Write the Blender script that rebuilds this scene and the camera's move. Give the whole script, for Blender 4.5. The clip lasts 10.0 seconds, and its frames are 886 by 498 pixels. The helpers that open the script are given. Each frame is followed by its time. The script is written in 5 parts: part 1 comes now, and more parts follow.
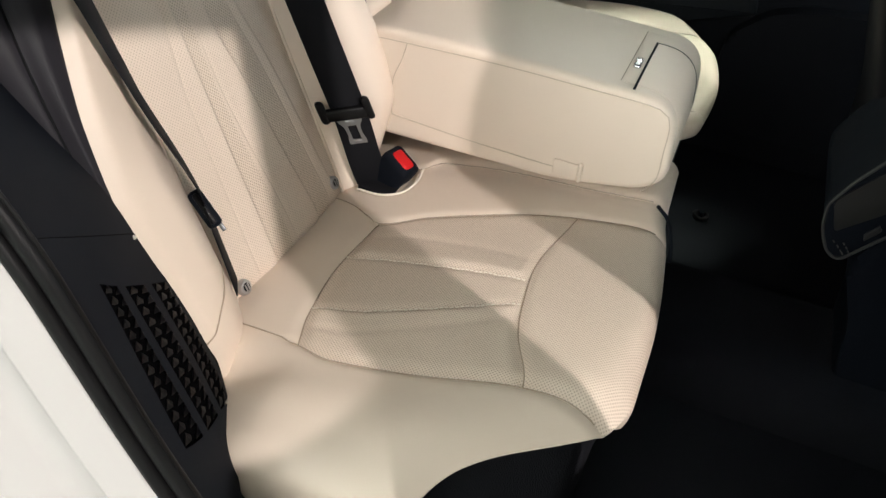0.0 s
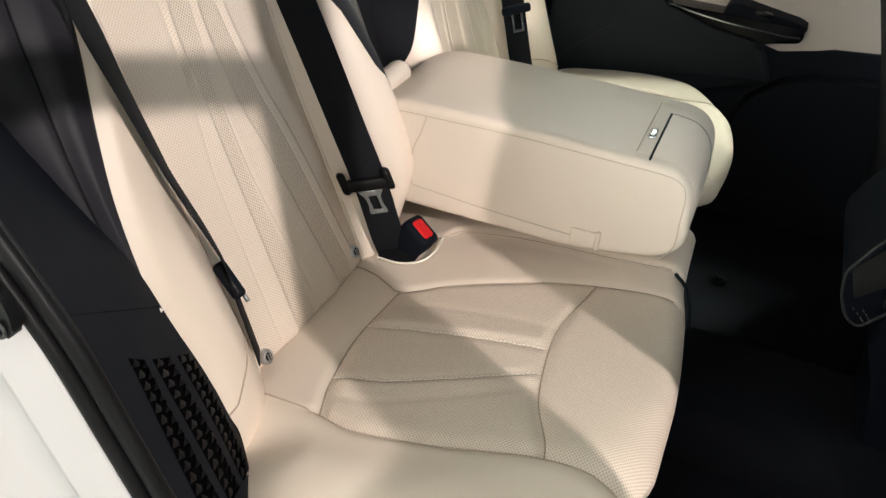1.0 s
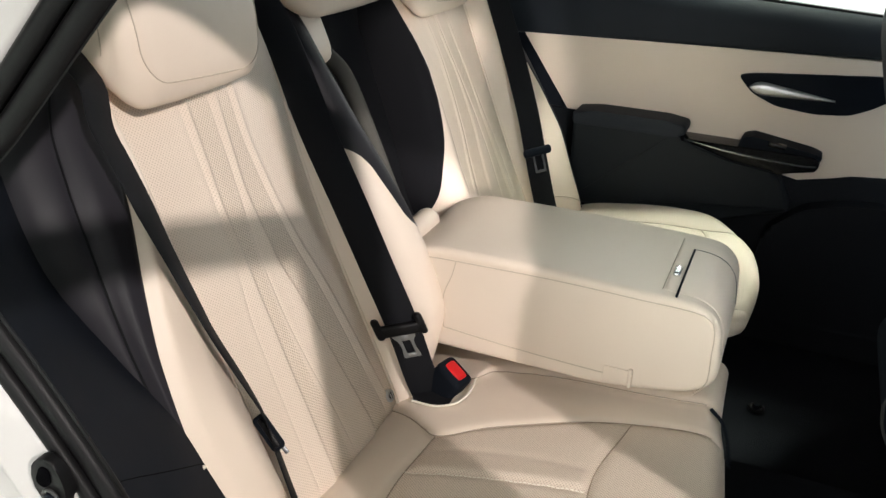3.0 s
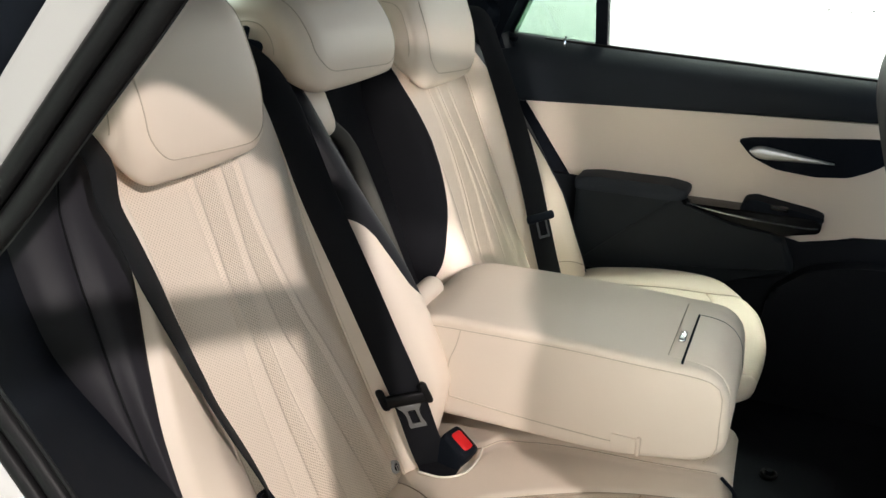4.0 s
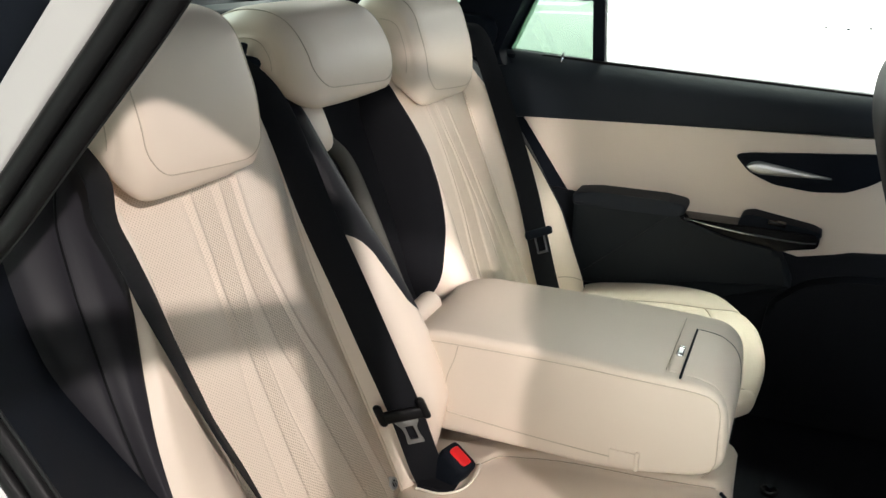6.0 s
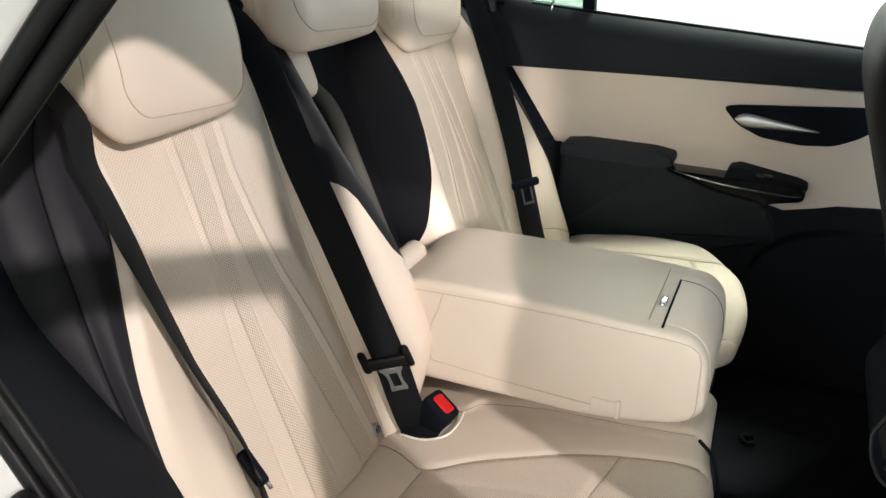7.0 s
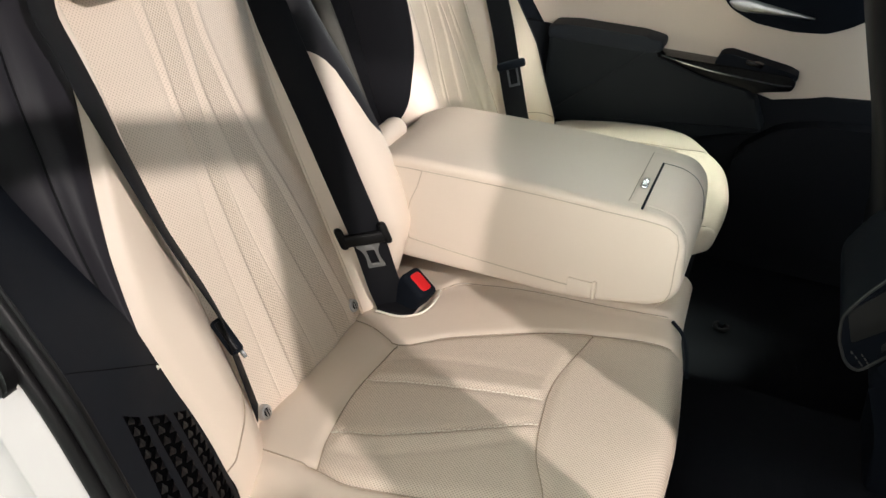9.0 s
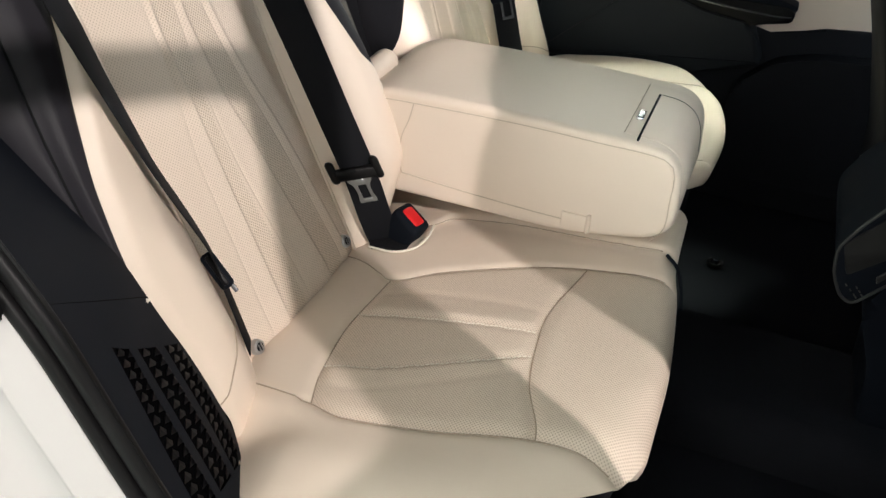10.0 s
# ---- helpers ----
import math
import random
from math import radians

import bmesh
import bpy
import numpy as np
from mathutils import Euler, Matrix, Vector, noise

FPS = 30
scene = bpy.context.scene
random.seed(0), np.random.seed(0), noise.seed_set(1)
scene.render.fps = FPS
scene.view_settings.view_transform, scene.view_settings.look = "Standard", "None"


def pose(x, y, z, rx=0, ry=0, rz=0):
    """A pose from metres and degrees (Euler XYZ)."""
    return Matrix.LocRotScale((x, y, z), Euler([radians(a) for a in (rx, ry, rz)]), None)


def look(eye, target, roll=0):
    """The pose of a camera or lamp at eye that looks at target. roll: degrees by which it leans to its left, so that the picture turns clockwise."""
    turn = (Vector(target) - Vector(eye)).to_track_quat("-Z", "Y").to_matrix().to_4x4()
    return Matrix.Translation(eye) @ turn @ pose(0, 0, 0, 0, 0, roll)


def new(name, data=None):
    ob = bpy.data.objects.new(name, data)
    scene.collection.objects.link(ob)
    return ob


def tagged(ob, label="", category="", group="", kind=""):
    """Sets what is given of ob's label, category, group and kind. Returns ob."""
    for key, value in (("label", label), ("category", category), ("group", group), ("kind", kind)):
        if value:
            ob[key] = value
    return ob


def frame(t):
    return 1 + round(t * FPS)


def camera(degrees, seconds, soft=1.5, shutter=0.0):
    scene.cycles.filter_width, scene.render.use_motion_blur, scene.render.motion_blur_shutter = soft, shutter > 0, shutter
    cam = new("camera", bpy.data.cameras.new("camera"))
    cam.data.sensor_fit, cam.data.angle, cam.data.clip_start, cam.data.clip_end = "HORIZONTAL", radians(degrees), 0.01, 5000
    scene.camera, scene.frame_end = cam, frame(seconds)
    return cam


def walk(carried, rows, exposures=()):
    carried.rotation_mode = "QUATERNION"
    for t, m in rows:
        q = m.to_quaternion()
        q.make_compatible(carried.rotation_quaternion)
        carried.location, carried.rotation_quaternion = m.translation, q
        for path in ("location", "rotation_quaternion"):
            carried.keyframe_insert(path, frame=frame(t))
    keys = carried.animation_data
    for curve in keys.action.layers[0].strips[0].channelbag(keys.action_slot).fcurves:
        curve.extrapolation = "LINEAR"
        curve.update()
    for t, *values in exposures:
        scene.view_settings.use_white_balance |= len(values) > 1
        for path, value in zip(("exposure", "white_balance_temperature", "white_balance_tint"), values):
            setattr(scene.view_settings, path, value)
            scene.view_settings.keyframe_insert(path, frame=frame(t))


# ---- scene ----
cam = camera(55.7, 10.0)
PATH = [
    (0, (0.474, -1.118, 1.269), (-0.022, 0.387, 0.048), 6.5),
    (0.5, (0.472, -1.119, 1.276), (-0.064, 0.417, 0.113), 6.0),
    (1, (0.47, -1.123, 1.286), (-0.102, 0.439, 0.177), 5.2),
    (1.5, (0.469, -1.128, 1.296), (-0.139, 0.46, 0.243), 4.3),
    (2, (0.472, -1.134, 1.306), (-0.175, 0.478, 0.315), 3.2),
    (2.5, (0.469, -1.137, 1.315), (-0.209, 0.501, 0.391), 2.4),
    (4, (0.473, -1.136, 1.333), (-0.272, 0.575, 0.614), 0.8),
    (4.5, (0.475, -1.138, 1.337), (-0.282, 0.591, 0.673), 0.5),
    (5, (0.473, -1.137, 1.336), (-0.289, 0.599, 0.701), 0.4),
    (6.5, (0.48, -1.135, 1.327), (-0.254, 0.577, 0.598), 1.0),
    (7, (0.481, -1.133, 1.322), (-0.227, 0.566, 0.539), 1.5),
    (7.5, (0.484, -1.133, 1.315), (-0.204, 0.55, 0.483), 1.9),
    (8, (0.487, -1.133, 1.309), (-0.181, 0.531, 0.424), 2.4),
    (8.5, (0.487, -1.13, 1.302), (-0.158, 0.51, 0.357), 3.1),
    (9, (0.489, -1.125, 1.294), (-0.135, 0.486, 0.288), 3.5),
    (9.5, (0.488, -1.12, 1.287), (-0.111, 0.462, 0.221), 3.7),
    (10, (0.49, -1.12, 1.276), (-0.089, 0.434, 0.157), 3.6),
]
walk(cam, [(t, look(eye, target, roll)) for t, eye, target, roll in PATH], [(0, 0.05), (2.5, 0.10), (5, 0.02), (7, 0.13), (8.5, 0.14), (10, 0.06)])

# ---- the light ----
world = bpy.data.worlds.new("showroom_air")
scene.world = world
world.use_nodes = True
world.node_tree.nodes["Background"].inputs[0].default_value = (0.9, 0.97, 1.0, 1)
world.node_tree.nodes["Background"].inputs[1].default_value = 0.05


def area_lamp(name, at, target, size, watts, colour=(1, 1, 1)):
    lamp = bpy.data.lights.new(name, "AREA")
    lamp.shape, lamp.size, lamp.size_y, lamp.energy, lamp.color = "RECTANGLE", size[0], size[1], watts, colour
    ob = new(name, lamp)
    ob.matrix_world = look(at, target)
    return ob


def spot_lamp(name, at, target, watts, degrees, radius=0.03, colour=(1, 0.95, 0.88)):
    lamp = bpy.data.lights.new(name, "SPOT")
    lamp.energy, lamp.spot_size, lamp.spot_blend, lamp.shadow_soft_size, lamp.color = watts, radians(degrees), 0.3, radius, colour
    ob = new(name, lamp)
    ob.matrix_world = look(at, target)
    return ob


# Assumed overhead fill for the near side; its source is out of view.
area_lamp("overhead_fill_near", (0.6, -3.0, 5.6), (0.3, -0.8, 0.6), (3.0, 2.0), 30, (1, 0.95, 0.90))
# Broad fill added out of view to brighten seat sides and far door.
area_lamp("near_side_fill", (0.3, -5.2, 2.55), (0.1, -0.1, 0.85), (5.0, 3.2), 138, (1, 0.97, 0.955))
# Fill added where the unseen windscreen would be, to lift the seat backs.
area_lamp("windscreen_fill", (1.75, 0.0, 1.22), (0.0, 0.0, 0.9), (1.2, 0.45), 9.5, (0.66, 0.83, 1))
# Narrow fill added at the unseen front window to brighten the far door.
area_lamp("front_window_fill", (1.20, -0.775, 1.16), (0.60, 0.70, 0.94), (0.9, 0.36), 6.2, (0.95, 1, 0.96)).data.spread = radians(58)
# Assumed overhead fill that burns out the floor beyond the far windows.
area_lamp("overhead_fill_far", (0.0, 21.0, 5.8), (0.0, 21.0, 0), (22.0, 17.0), 8500, (1, 1, 1))
# Greenish fill assumed behind the car, for the headrest tops.
area_lamp("overhead_fill_rear", (-9.0, 3.0, 5.8), (-9.0, 3.0, 0), (8.0, 10.0), 3000, (0.82, 1, 0.9))
spot_lamp("spotlight_front", (3.34, -2.77, 3.2), (0.2, -0.5, 0.8), 740, 34, 0.045, (1, 0.918, 0.884))
spot_lamp("spotlight_side", (2.3, -3.7, 2.15), (-0.12, 0.385, 0.91), 640, 6.2, 0.04, (1, 0.93, 0.87))
# Unseen fills added for the far cushion: its top, then its front edge.
spot_lamp("far_cushion_fill", (0.45, 1.65, 3.9), (0.19, 0.46, 0.64), 600, 10, 0.25, (0.88, 1, 0.84))
spot_lamp("far_cushion_front_fill", (1.05, 2.15, 3.85), (0.40, 0.36, 0.64), 560, 10, 0.3, (0.88, 1, 0.85))


# ---- materials ----
def material(name, base, rough=0.5, metal=0.0, grain=0.0, grain_size=900.0, stain=0.06, stain_size=6.0, bump=0.15, coat=0.0, spec=0.5, sag=0.0):
    m = bpy.data.materials.new(name)
    m.use_nodes = True
    t = m.node_tree
    b = t.nodes["Principled BSDF"]
    b.inputs["Roughness"].default_value = rough
    b.inputs["Metallic"].default_value = metal
    b.inputs["Coat Weight"].default_value = coat
    b.inputs["Coat Roughness"].default_value = 0.05
    b.inputs["Specular IOR Level"].default_value = spec
    co = t.nodes.new("ShaderNodeTexCoord")
    big = t.nodes.new("ShaderNodeTexNoise")
    big.inputs["Scale"].default_value = stain_size
    big.inputs["Detail"].default_value = 4
    t.links.new(co.outputs["Object"], big.inputs["Vector"])
    mix = t.nodes.new("ShaderNodeMix")
    mix.data_type = "RGBA"
    mix.inputs["A"].default_value = (*[c * (1 - stain) for c in base], 1)
    mix.inputs["B"].default_value = (*[min(1, c * (1 + stain)) for c in base], 1)
    t.links.new(big.outputs["Fac"], mix.inputs["Factor"])
    t.links.new(mix.outputs["Result"], b.inputs["Base Color"])
    rr = t.nodes.new("ShaderNodeMapRange")
    rr.inputs["To Min"].default_value = max(0.02, rough - 0.07)
    rr.inputs["To Max"].default_value = min(1, rough + 0.07)
    t.links.new(big.outputs["Fac"], rr.inputs["Value"])
    t.links.new(rr.outputs["Result"], b.inputs["Roughness"])
    if grain:
        fine = t.nodes.new("ShaderNodeTexVoronoi")
        fine.inputs["Scale"].default_value = grain_size
        t.links.new(co.outputs["Object"], fine.inputs["Vector"])
        bm_ = t.nodes.new("ShaderNodeBump")
        bm_.inputs["Strength"].default_value = bump
        bm_.inputs["Distance"].default_value = grain
        t.links.new(fine.outputs["Distance"], bm_.inputs["Height"])
        t.links.new(bm_.outputs["Normal"], b.inputs["Normal"])
        if sag:
            slow = t.nodes.new("ShaderNodeTexNoise")
            slow.inputs["Scale"].default_value = 22.0
            slow.inputs["Detail"].default_value = 2
            t.links.new(co.outputs["Object"], slow.inputs["Vector"])
            soft = t.nodes.new("ShaderNodeBump")
            soft.inputs["Strength"].default_value = 0.5
            soft.inputs["Distance"].default_value = sag
            t.links.new(slow.outputs["Fac"], soft.inputs["Height"])
            t.links.new(soft.outputs["Normal"], bm_.inputs["Normal"])
    return m


def perforated(name, base, axes, pitch, hole, dark):
    """Leather punched with staggered rows of small holes, laid along the two object axes."""
    m = material(name, base, rough=0.5, grain=0.0004, stain=0.04, sag=0.0015)
    t = m.node_tree
    b = t.nodes["Principled BSDF"]
    co = t.nodes.new("ShaderNodeTexCoord")
    sep = t.nodes.new("ShaderNodeSeparateXYZ")
    t.links.new(co.outputs["Object"], sep.inputs[0])
    com = t.nodes.new("ShaderNodeCombineXYZ")
    t.links.new(sep.outputs[axes[0]], com.inputs[0])
    t.links.new(sep.outputs[axes[1]], com.inputs[1])

    def vec(op, a, val):
        n = t.nodes.new("ShaderNodeVectorMath")
        n.operation = op
        t.links.new(a, n.inputs[0])
        if val is not None:
            n.inputs[1].default_value = val
        return n

    scaled = vec("MULTIPLY", com.outputs[0], (1 / pitch, 1 / (pitch * 0.9), 0))
    outs = []
    for shift in ((0, 0, 0), (0.5, 0.5, 0)):
        moved = vec("ADD", scaled.outputs[0], shift)
        fr = vec("FRACTION", moved.outputs[0], None)
        mid = vec("SUBTRACT", fr.outputs[0], (0.5, 0.5, 0))
        outs.append(vec("LENGTH", mid.outputs[0], None).outputs["Value"])
    near = t.nodes.new("ShaderNodeMath")
    near.operation = "MINIMUM"
    t.links.new(outs[0], near.inputs[0])
    t.links.new(outs[1], near.inputs[1])
    ramp = t.nodes.new("ShaderNodeMapRange")
    ramp.inputs["From Min"].default_value = hole * 0.8
    ramp.inputs["From Max"].default_value = hole * 1.25
    t.links.new(near.outputs[0], ramp.inputs["Value"])
    mix = t.nodes.new("ShaderNodeMix")
    mix.data_type = "RGBA"
    mix.inputs["A"].default_value = (*dark, 1)
    t.links.new(ramp.outputs["Result"], mix.inputs["Factor"])
    t.links.new(b.inputs["Base Color"].links[0].from_socket, mix.inputs["B"])
    t.links.new(mix.outputs["Result"], b.inputs["Base Color"])
    bump = t.nodes.new("ShaderNodeBump")
    bump.inputs["Strength"].default_value = 0.35
    bump.inputs["Distance"].default_value = 0.001
    t.links.new(ramp.outputs["Result"], bump.inputs["Height"])
    t.links.new(b.inputs["Normal"].links[0].from_socket, bump.inputs["Normal"])
    t.links.new(bump.outputs["Normal"], b.inputs["Normal"])
    return m


CREAM = (0.735, 0.620, 0.516)
leather = material("cream_leather", CREAM, rough=0.48, grain=0.0004, stain=0.035, sag=0.0015)
leather_hole = perforated("cream_leather_punched", CREAM, ("Y", "Z"), 0.0048, 0.22, (0.45, 0.36, 0.265))
fine_hole = perforated("cream_leather_fine_punched", CREAM, ("Y", "Z"), 0.0047, 0.17, (0.53, 0.43, 0.335))
seat_hole = perforated("cream_leather_punched_seat", CREAM, ("X", "Y"), 0.0042, 0.2, (0.50, 0.40, 0.31))
thread = material("beige_thread", (0.40, 0.315, 0.235), rough=0.8)
soft_thread = material("sand_thread", (0.53, 0.435, 0.34), rough=0.8)
pale_thread = material("pale_thread", (0.80, 0.74, 0.64), rough=0.8)
dark_leather = material("dark_grey_leather", (0.0198, 0.0186, 0.0232), spec=0.22, rough=0.55, grain=0.0004, stain=0.1)
webbing = material("black_webbing", (0.0065, 0.0068, 0.0085), spec=0.12, rough=0.75, grain=0.0006, grain_size=1500, stain=0.1)
plastic = material("black_plastic", (0.0078, 0.0096, 0.0136), spec=0.03, rough=0.55, grain=0.0003, grain_size=1500, stain=0.15, stain_size=20)
gloss = material("gloss_black", (0.004, 0.004, 0.005), rough=0.2, spec=0.18, stain=0.1)
rubber = material("black_rubber", (0.0065, 0.0063, 0.0066), spec=0.12, rough=0.42, stain=0.15, stain_size=15)
carpet = material("black_carpet", (0.0125, 0.0132, 0.0165), rough=0.95, grain=0.003, grain_size=700, stain=0.2, bump=0.6, spec=0.1)
black_cloth_and_shade = material("black_cloth_and_shade", (0.006, 0.006, 0.008), rough=0.9, grain=0.001, grain_size=1200, stain=0.15, spec=0.2)
paint = material("white_pearl_paint", (0.43, 0.41, 0.40), rough=0.38, coat=0.6, stain=0.02)
chrome = material("satin_chrome", (0.75, 0.76, 0.78), rough=0.22, metal=1.0, stain=0.05)
satin = material("brushed_satin_metal", (0.55, 0.56, 0.57), rough=0.42, metal=1.0, stain=0.08)
steel = material("grey_steel", (0.27, 0.275, 0.28), rough=0.35, metal=0.9)
red = material("red_plastic", (0.55, 0.012, 0.015), rough=0.5, stain=0.04, spec=0.2)
# Darkened copy of grey_steel; on the far tongue it stands in for shade.
dimmed_steel = material("dimmed_steel", (0.10, 0.10, 0.105), rough=0.4, metal=0.9)
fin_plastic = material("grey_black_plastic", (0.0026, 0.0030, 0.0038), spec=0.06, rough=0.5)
# Near-black that stands in for shade inside the grille and striker recess.
recess_shade = material("recess_shade_black", (0.0015, 0.0015, 0.002), rough=0.95, spec=0.02)
soft_trim = material("soft_black_trim", (0.017, 0.0205, 0.0265), spec=0.15, rough=0.6, grain=0.0004, stain=0.12)
edge_mark_grey = material("shaded_edge_and_mark_grey", (0.09, 0.087, 0.078), rough=0.9, grain=0.0006, spec=0.1)
panel_edge = material("dark_grey_plastic", (0.034, 0.034, 0.033), rough=0.45, spec=0.4)
wing_leather = material("black_leather", (0.0135, 0.013, 0.0155), spec=0.2, rough=0.55, grain=0.0004, stain=0.1)
seat_leather = material("front_seat_leather", (0.010, 0.010, 0.012), spec=0.15, rough=0.6, grain=0.0004, stain=0.1)
shelf_trim = material("grey_green_shelf_trim", (0.050, 0.062, 0.062), rough=0.5, spec=0.3, stain=0.1)
screen = material("dark_grey_screen", (0.020, 0.0195, 0.019), rough=0.3, spec=0.4, stain=0.05)
door_lower = material("black_door_panel", (0.0115, 0.0128, 0.0158), spec=0.08, rough=0.6, grain=0.0004, stain=0.12)
pod_trim = material("black_door_trim", (0.0145, 0.017, 0.0198), spec=0.1, rough=0.6, grain=0.0004, stain=0.12)
liner = material("dark_headliner", (0.03, 0.03, 0.032), rough=0.9, grain=0.001)
floor_mat = material("pale_showroom_floor", (0.62, 0.62, 0.60), rough=0.25, stain=0.05, stain_size=0.6)
wall_mat = material("white_wall_paint", (0.8, 0.8, 0.79), rough=0.7, stain=0.03, stain_size=0.7)


def glass_material(name, tint, rough=0.0):
    m = bpy.data.materials.new(name)
    m.use_nodes = True
    t = m.node_tree
    t.nodes.remove(t.nodes["Principled BSDF"])
    clear = t.nodes.new("ShaderNodeBsdfTransparent")
    clear.inputs[0].default_value = (*tint, 1)
    shine = t.nodes.new("ShaderNodeBsdfGlossy")
    shine.inputs["Roughness"].default_value = 0.02
    fr = t.nodes.new("ShaderNodeFresnel")
    fr.inputs[0].default_value = 1.45
    mix = t.nodes.new("ShaderNodeMixShader")
    t.links.new(fr.outputs[0], mix.inputs[0])
    t.links.new(clear.outputs[0], mix.inputs[1])
    t.links.new(shine.outputs[0], mix.inputs[2])
    t.links.new(mix.outputs[0], t.nodes["Material Output"].inputs[0])
    return m


clear_glass = glass_material("clear_glass", (0.93, 0.97, 0.95))
green_glass = glass_material("green_tinted_glass", (0.46, 0.55, 0.495))
dim_glass = glass_material("privacy_glass", (0.10, 0.14, 0.125))


# ---- building tools ----
def thing(name, at, label="", category="", group="", kind=""):
    ob = new(name)
    ob.empty_display_size = 0.05
    ob.location = at
    ob["base"] = list(at)
    return tagged(ob, label, category, group, kind)


def origin_of(ob):
    at = Vector((0, 0, 0))
    while ob is not None:
        at += ob.location
        ob = ob.parent
    return at


def put_mesh(name, mesh, mat, parent=None, label=""):
    """Links a mesh given in world metres as one part of its parent."""
    if parent is not None:
        mesh.transform(Matrix.Translation(-origin_of(parent)))
    ob = new(name, mesh)
    ob.parent = parent
    if mat is not None:
        mesh.materials.append(mat)
    if label:
        ob["label"] = label
    return ob


def part(name, bm, mat, parent=None, label="", smooth=True, angle=40):
    mesh = bpy.data.meshes.new(name)
    bmesh.ops.recalc_face_normals(bm, faces=bm.faces)
    if smooth:
        for f in bm.faces:
            f.smooth = True
        for e in bm.edges:
            if len(e.link_faces) == 2 and e.calc_face_angle(0) > radians(angle):
                e.smooth = False
    bm.to_mesh(mesh)
    bm.free()
    return put_mesh(name, mesh, mat, parent, label)


def ease(x, xs, ys):
    """A smooth, monotone curve through a few values."""
    xs, ys, x = np.asarray(xs, float), np.asarray(ys, float), np.asarray(x, float)
    d = np.diff(ys) / np.diff(xs)
    m = np.zeros(len(xs))
    m[0], m[-1] = d[0], d[-1]
    for i in range(1, len(xs) - 1):
        m[i] = 0 if d[i - 1] * d[i] <= 0 else 2 * d[i - 1] * d[i] / (d[i - 1] + d[i])
    xc = np.clip(x, xs[0], xs[-1])
    i = np.clip(np.searchsorted(xs, xc, side="right") - 1, 0, len(xs) - 2)
    h = xs[i + 1] - xs[i]
    t = (xc - xs[i]) / h
    return (2 * t**3 - 3 * t**2 + 1) * ys[i] + (t**3 - 2 * t**2 + t) * h * m[i] + (3 * t**2 - 2 * t**3) * ys[i + 1] + (t**3 - t**2) * h * m[i + 1]


def curve(points, n):
    """n points along a smooth curve through a few points, evenly spaced."""
    p = np.asarray(points, float)
    k = np.r_[0, np.cumsum(np.linalg.norm(np.diff(p, axis=0), axis=1))]
    u = np.linspace(0, k[-1], max(8 * len(p), 60))
    full = np.r_[[2 * p[0] - p[1]], p, [2 * p[-1] - p[-2]]]
    kk = np.r_[[2 * k[0] - k[1]], k, [2 * k[-1] - k[-2]]]
    i = np.clip(np.searchsorted(k, u, side="right") - 1, 0, len(p) - 2)
    t = ((u - k[i]) / (k[i + 1] - k[i]))[:, None]
    a, b, c, d = full[i], full[i + 1], full[i + 2], full[i + 3]
    h = (k[i + 1] - k[i])[:, None]
    m1 = (c - a) / (kk[i + 2] - kk[i])[:, None] * h
    m2 = (d - b) / (kk[i + 3] - kk[i + 1])[:, None] * h
    q = (2 * t**3 - 3 * t**2 + 1) * b + (t**3 - 2 * t**2 + t) * m1 + (3 * t**2 - 2 * t**3) * c + (t**3 - t**2) * m2
    s = np.r_[0, np.cumsum(np.linalg.norm(np.diff(q, axis=0), axis=1))]
    w = np.linspace(0, s[-1], n)
    return np.stack([np.interp(w, s, q[:, j]) for j in range(3)], 1)


def sheet(name, P, mat, parent, keep=None, flip=False, label="", closed=False):
    """A smooth surface over a grid of places; keep says which cells are there."""
    nu, nv = P.shape[:2]
    faces = []
    for i in range(nu - 1):
        for j in range(nv if closed else nv - 1):
            if keep is None or keep[i, j]:
                k = (j + 1) % nv
                f = (i * nv + j, (i + 1) * nv + j, (i + 1) * nv + k, i * nv + k)
                faces.append(f[::-1] if flip else f)
    used = sorted({v for f in faces for v in f})
    at = {v: n for n, v in enumerate(used)}
    flat = P.reshape(-1, 3)
    mesh = bpy.data.meshes.new(name)
    mesh.from_pydata([tuple(flat[v]) for v in used], [], [tuple(at[v] for v in f) for f in faces])
    mesh.polygons.foreach_set("use_smooth", [True] * len(mesh.polygons))
    mesh.update()
    return put_mesh(name, mesh, mat, parent, label)


def tube_bm(points, radius, sides=6, bm=None, flat=1.0):
    p = np.asarray(points, float)
    d = np.gradient(p, axis=0)
    d /= np.linalg.norm(d, axis=1)[:, None] + 1e-12
    up = np.array([0.13, 0.21, 0.97])
    bm = bm or bmesh.new()
    rings = []
    for n in range(len(p)):
        a = np.cross(d[n], up)
        a /= np.linalg.norm(a) + 1e-12
        b = np.cross(d[n], a)
        rings.append([bm.verts.new(p[n] + radius * (np.cos(t) * a + flat * np.sin(t) * b)) for t in np.linspace(0, 2 * np.pi, sides, endpoint=False)])
    for r, s in zip(rings, rings[1:]):
        for i in range(sides):
            bm.faces.new((r[i], r[(i + 1) % sides], s[(i + 1) % sides], s[i]))
    bm.faces.new(rings[0][::-1])
    bm.faces.new(rings[-1])
    return bm


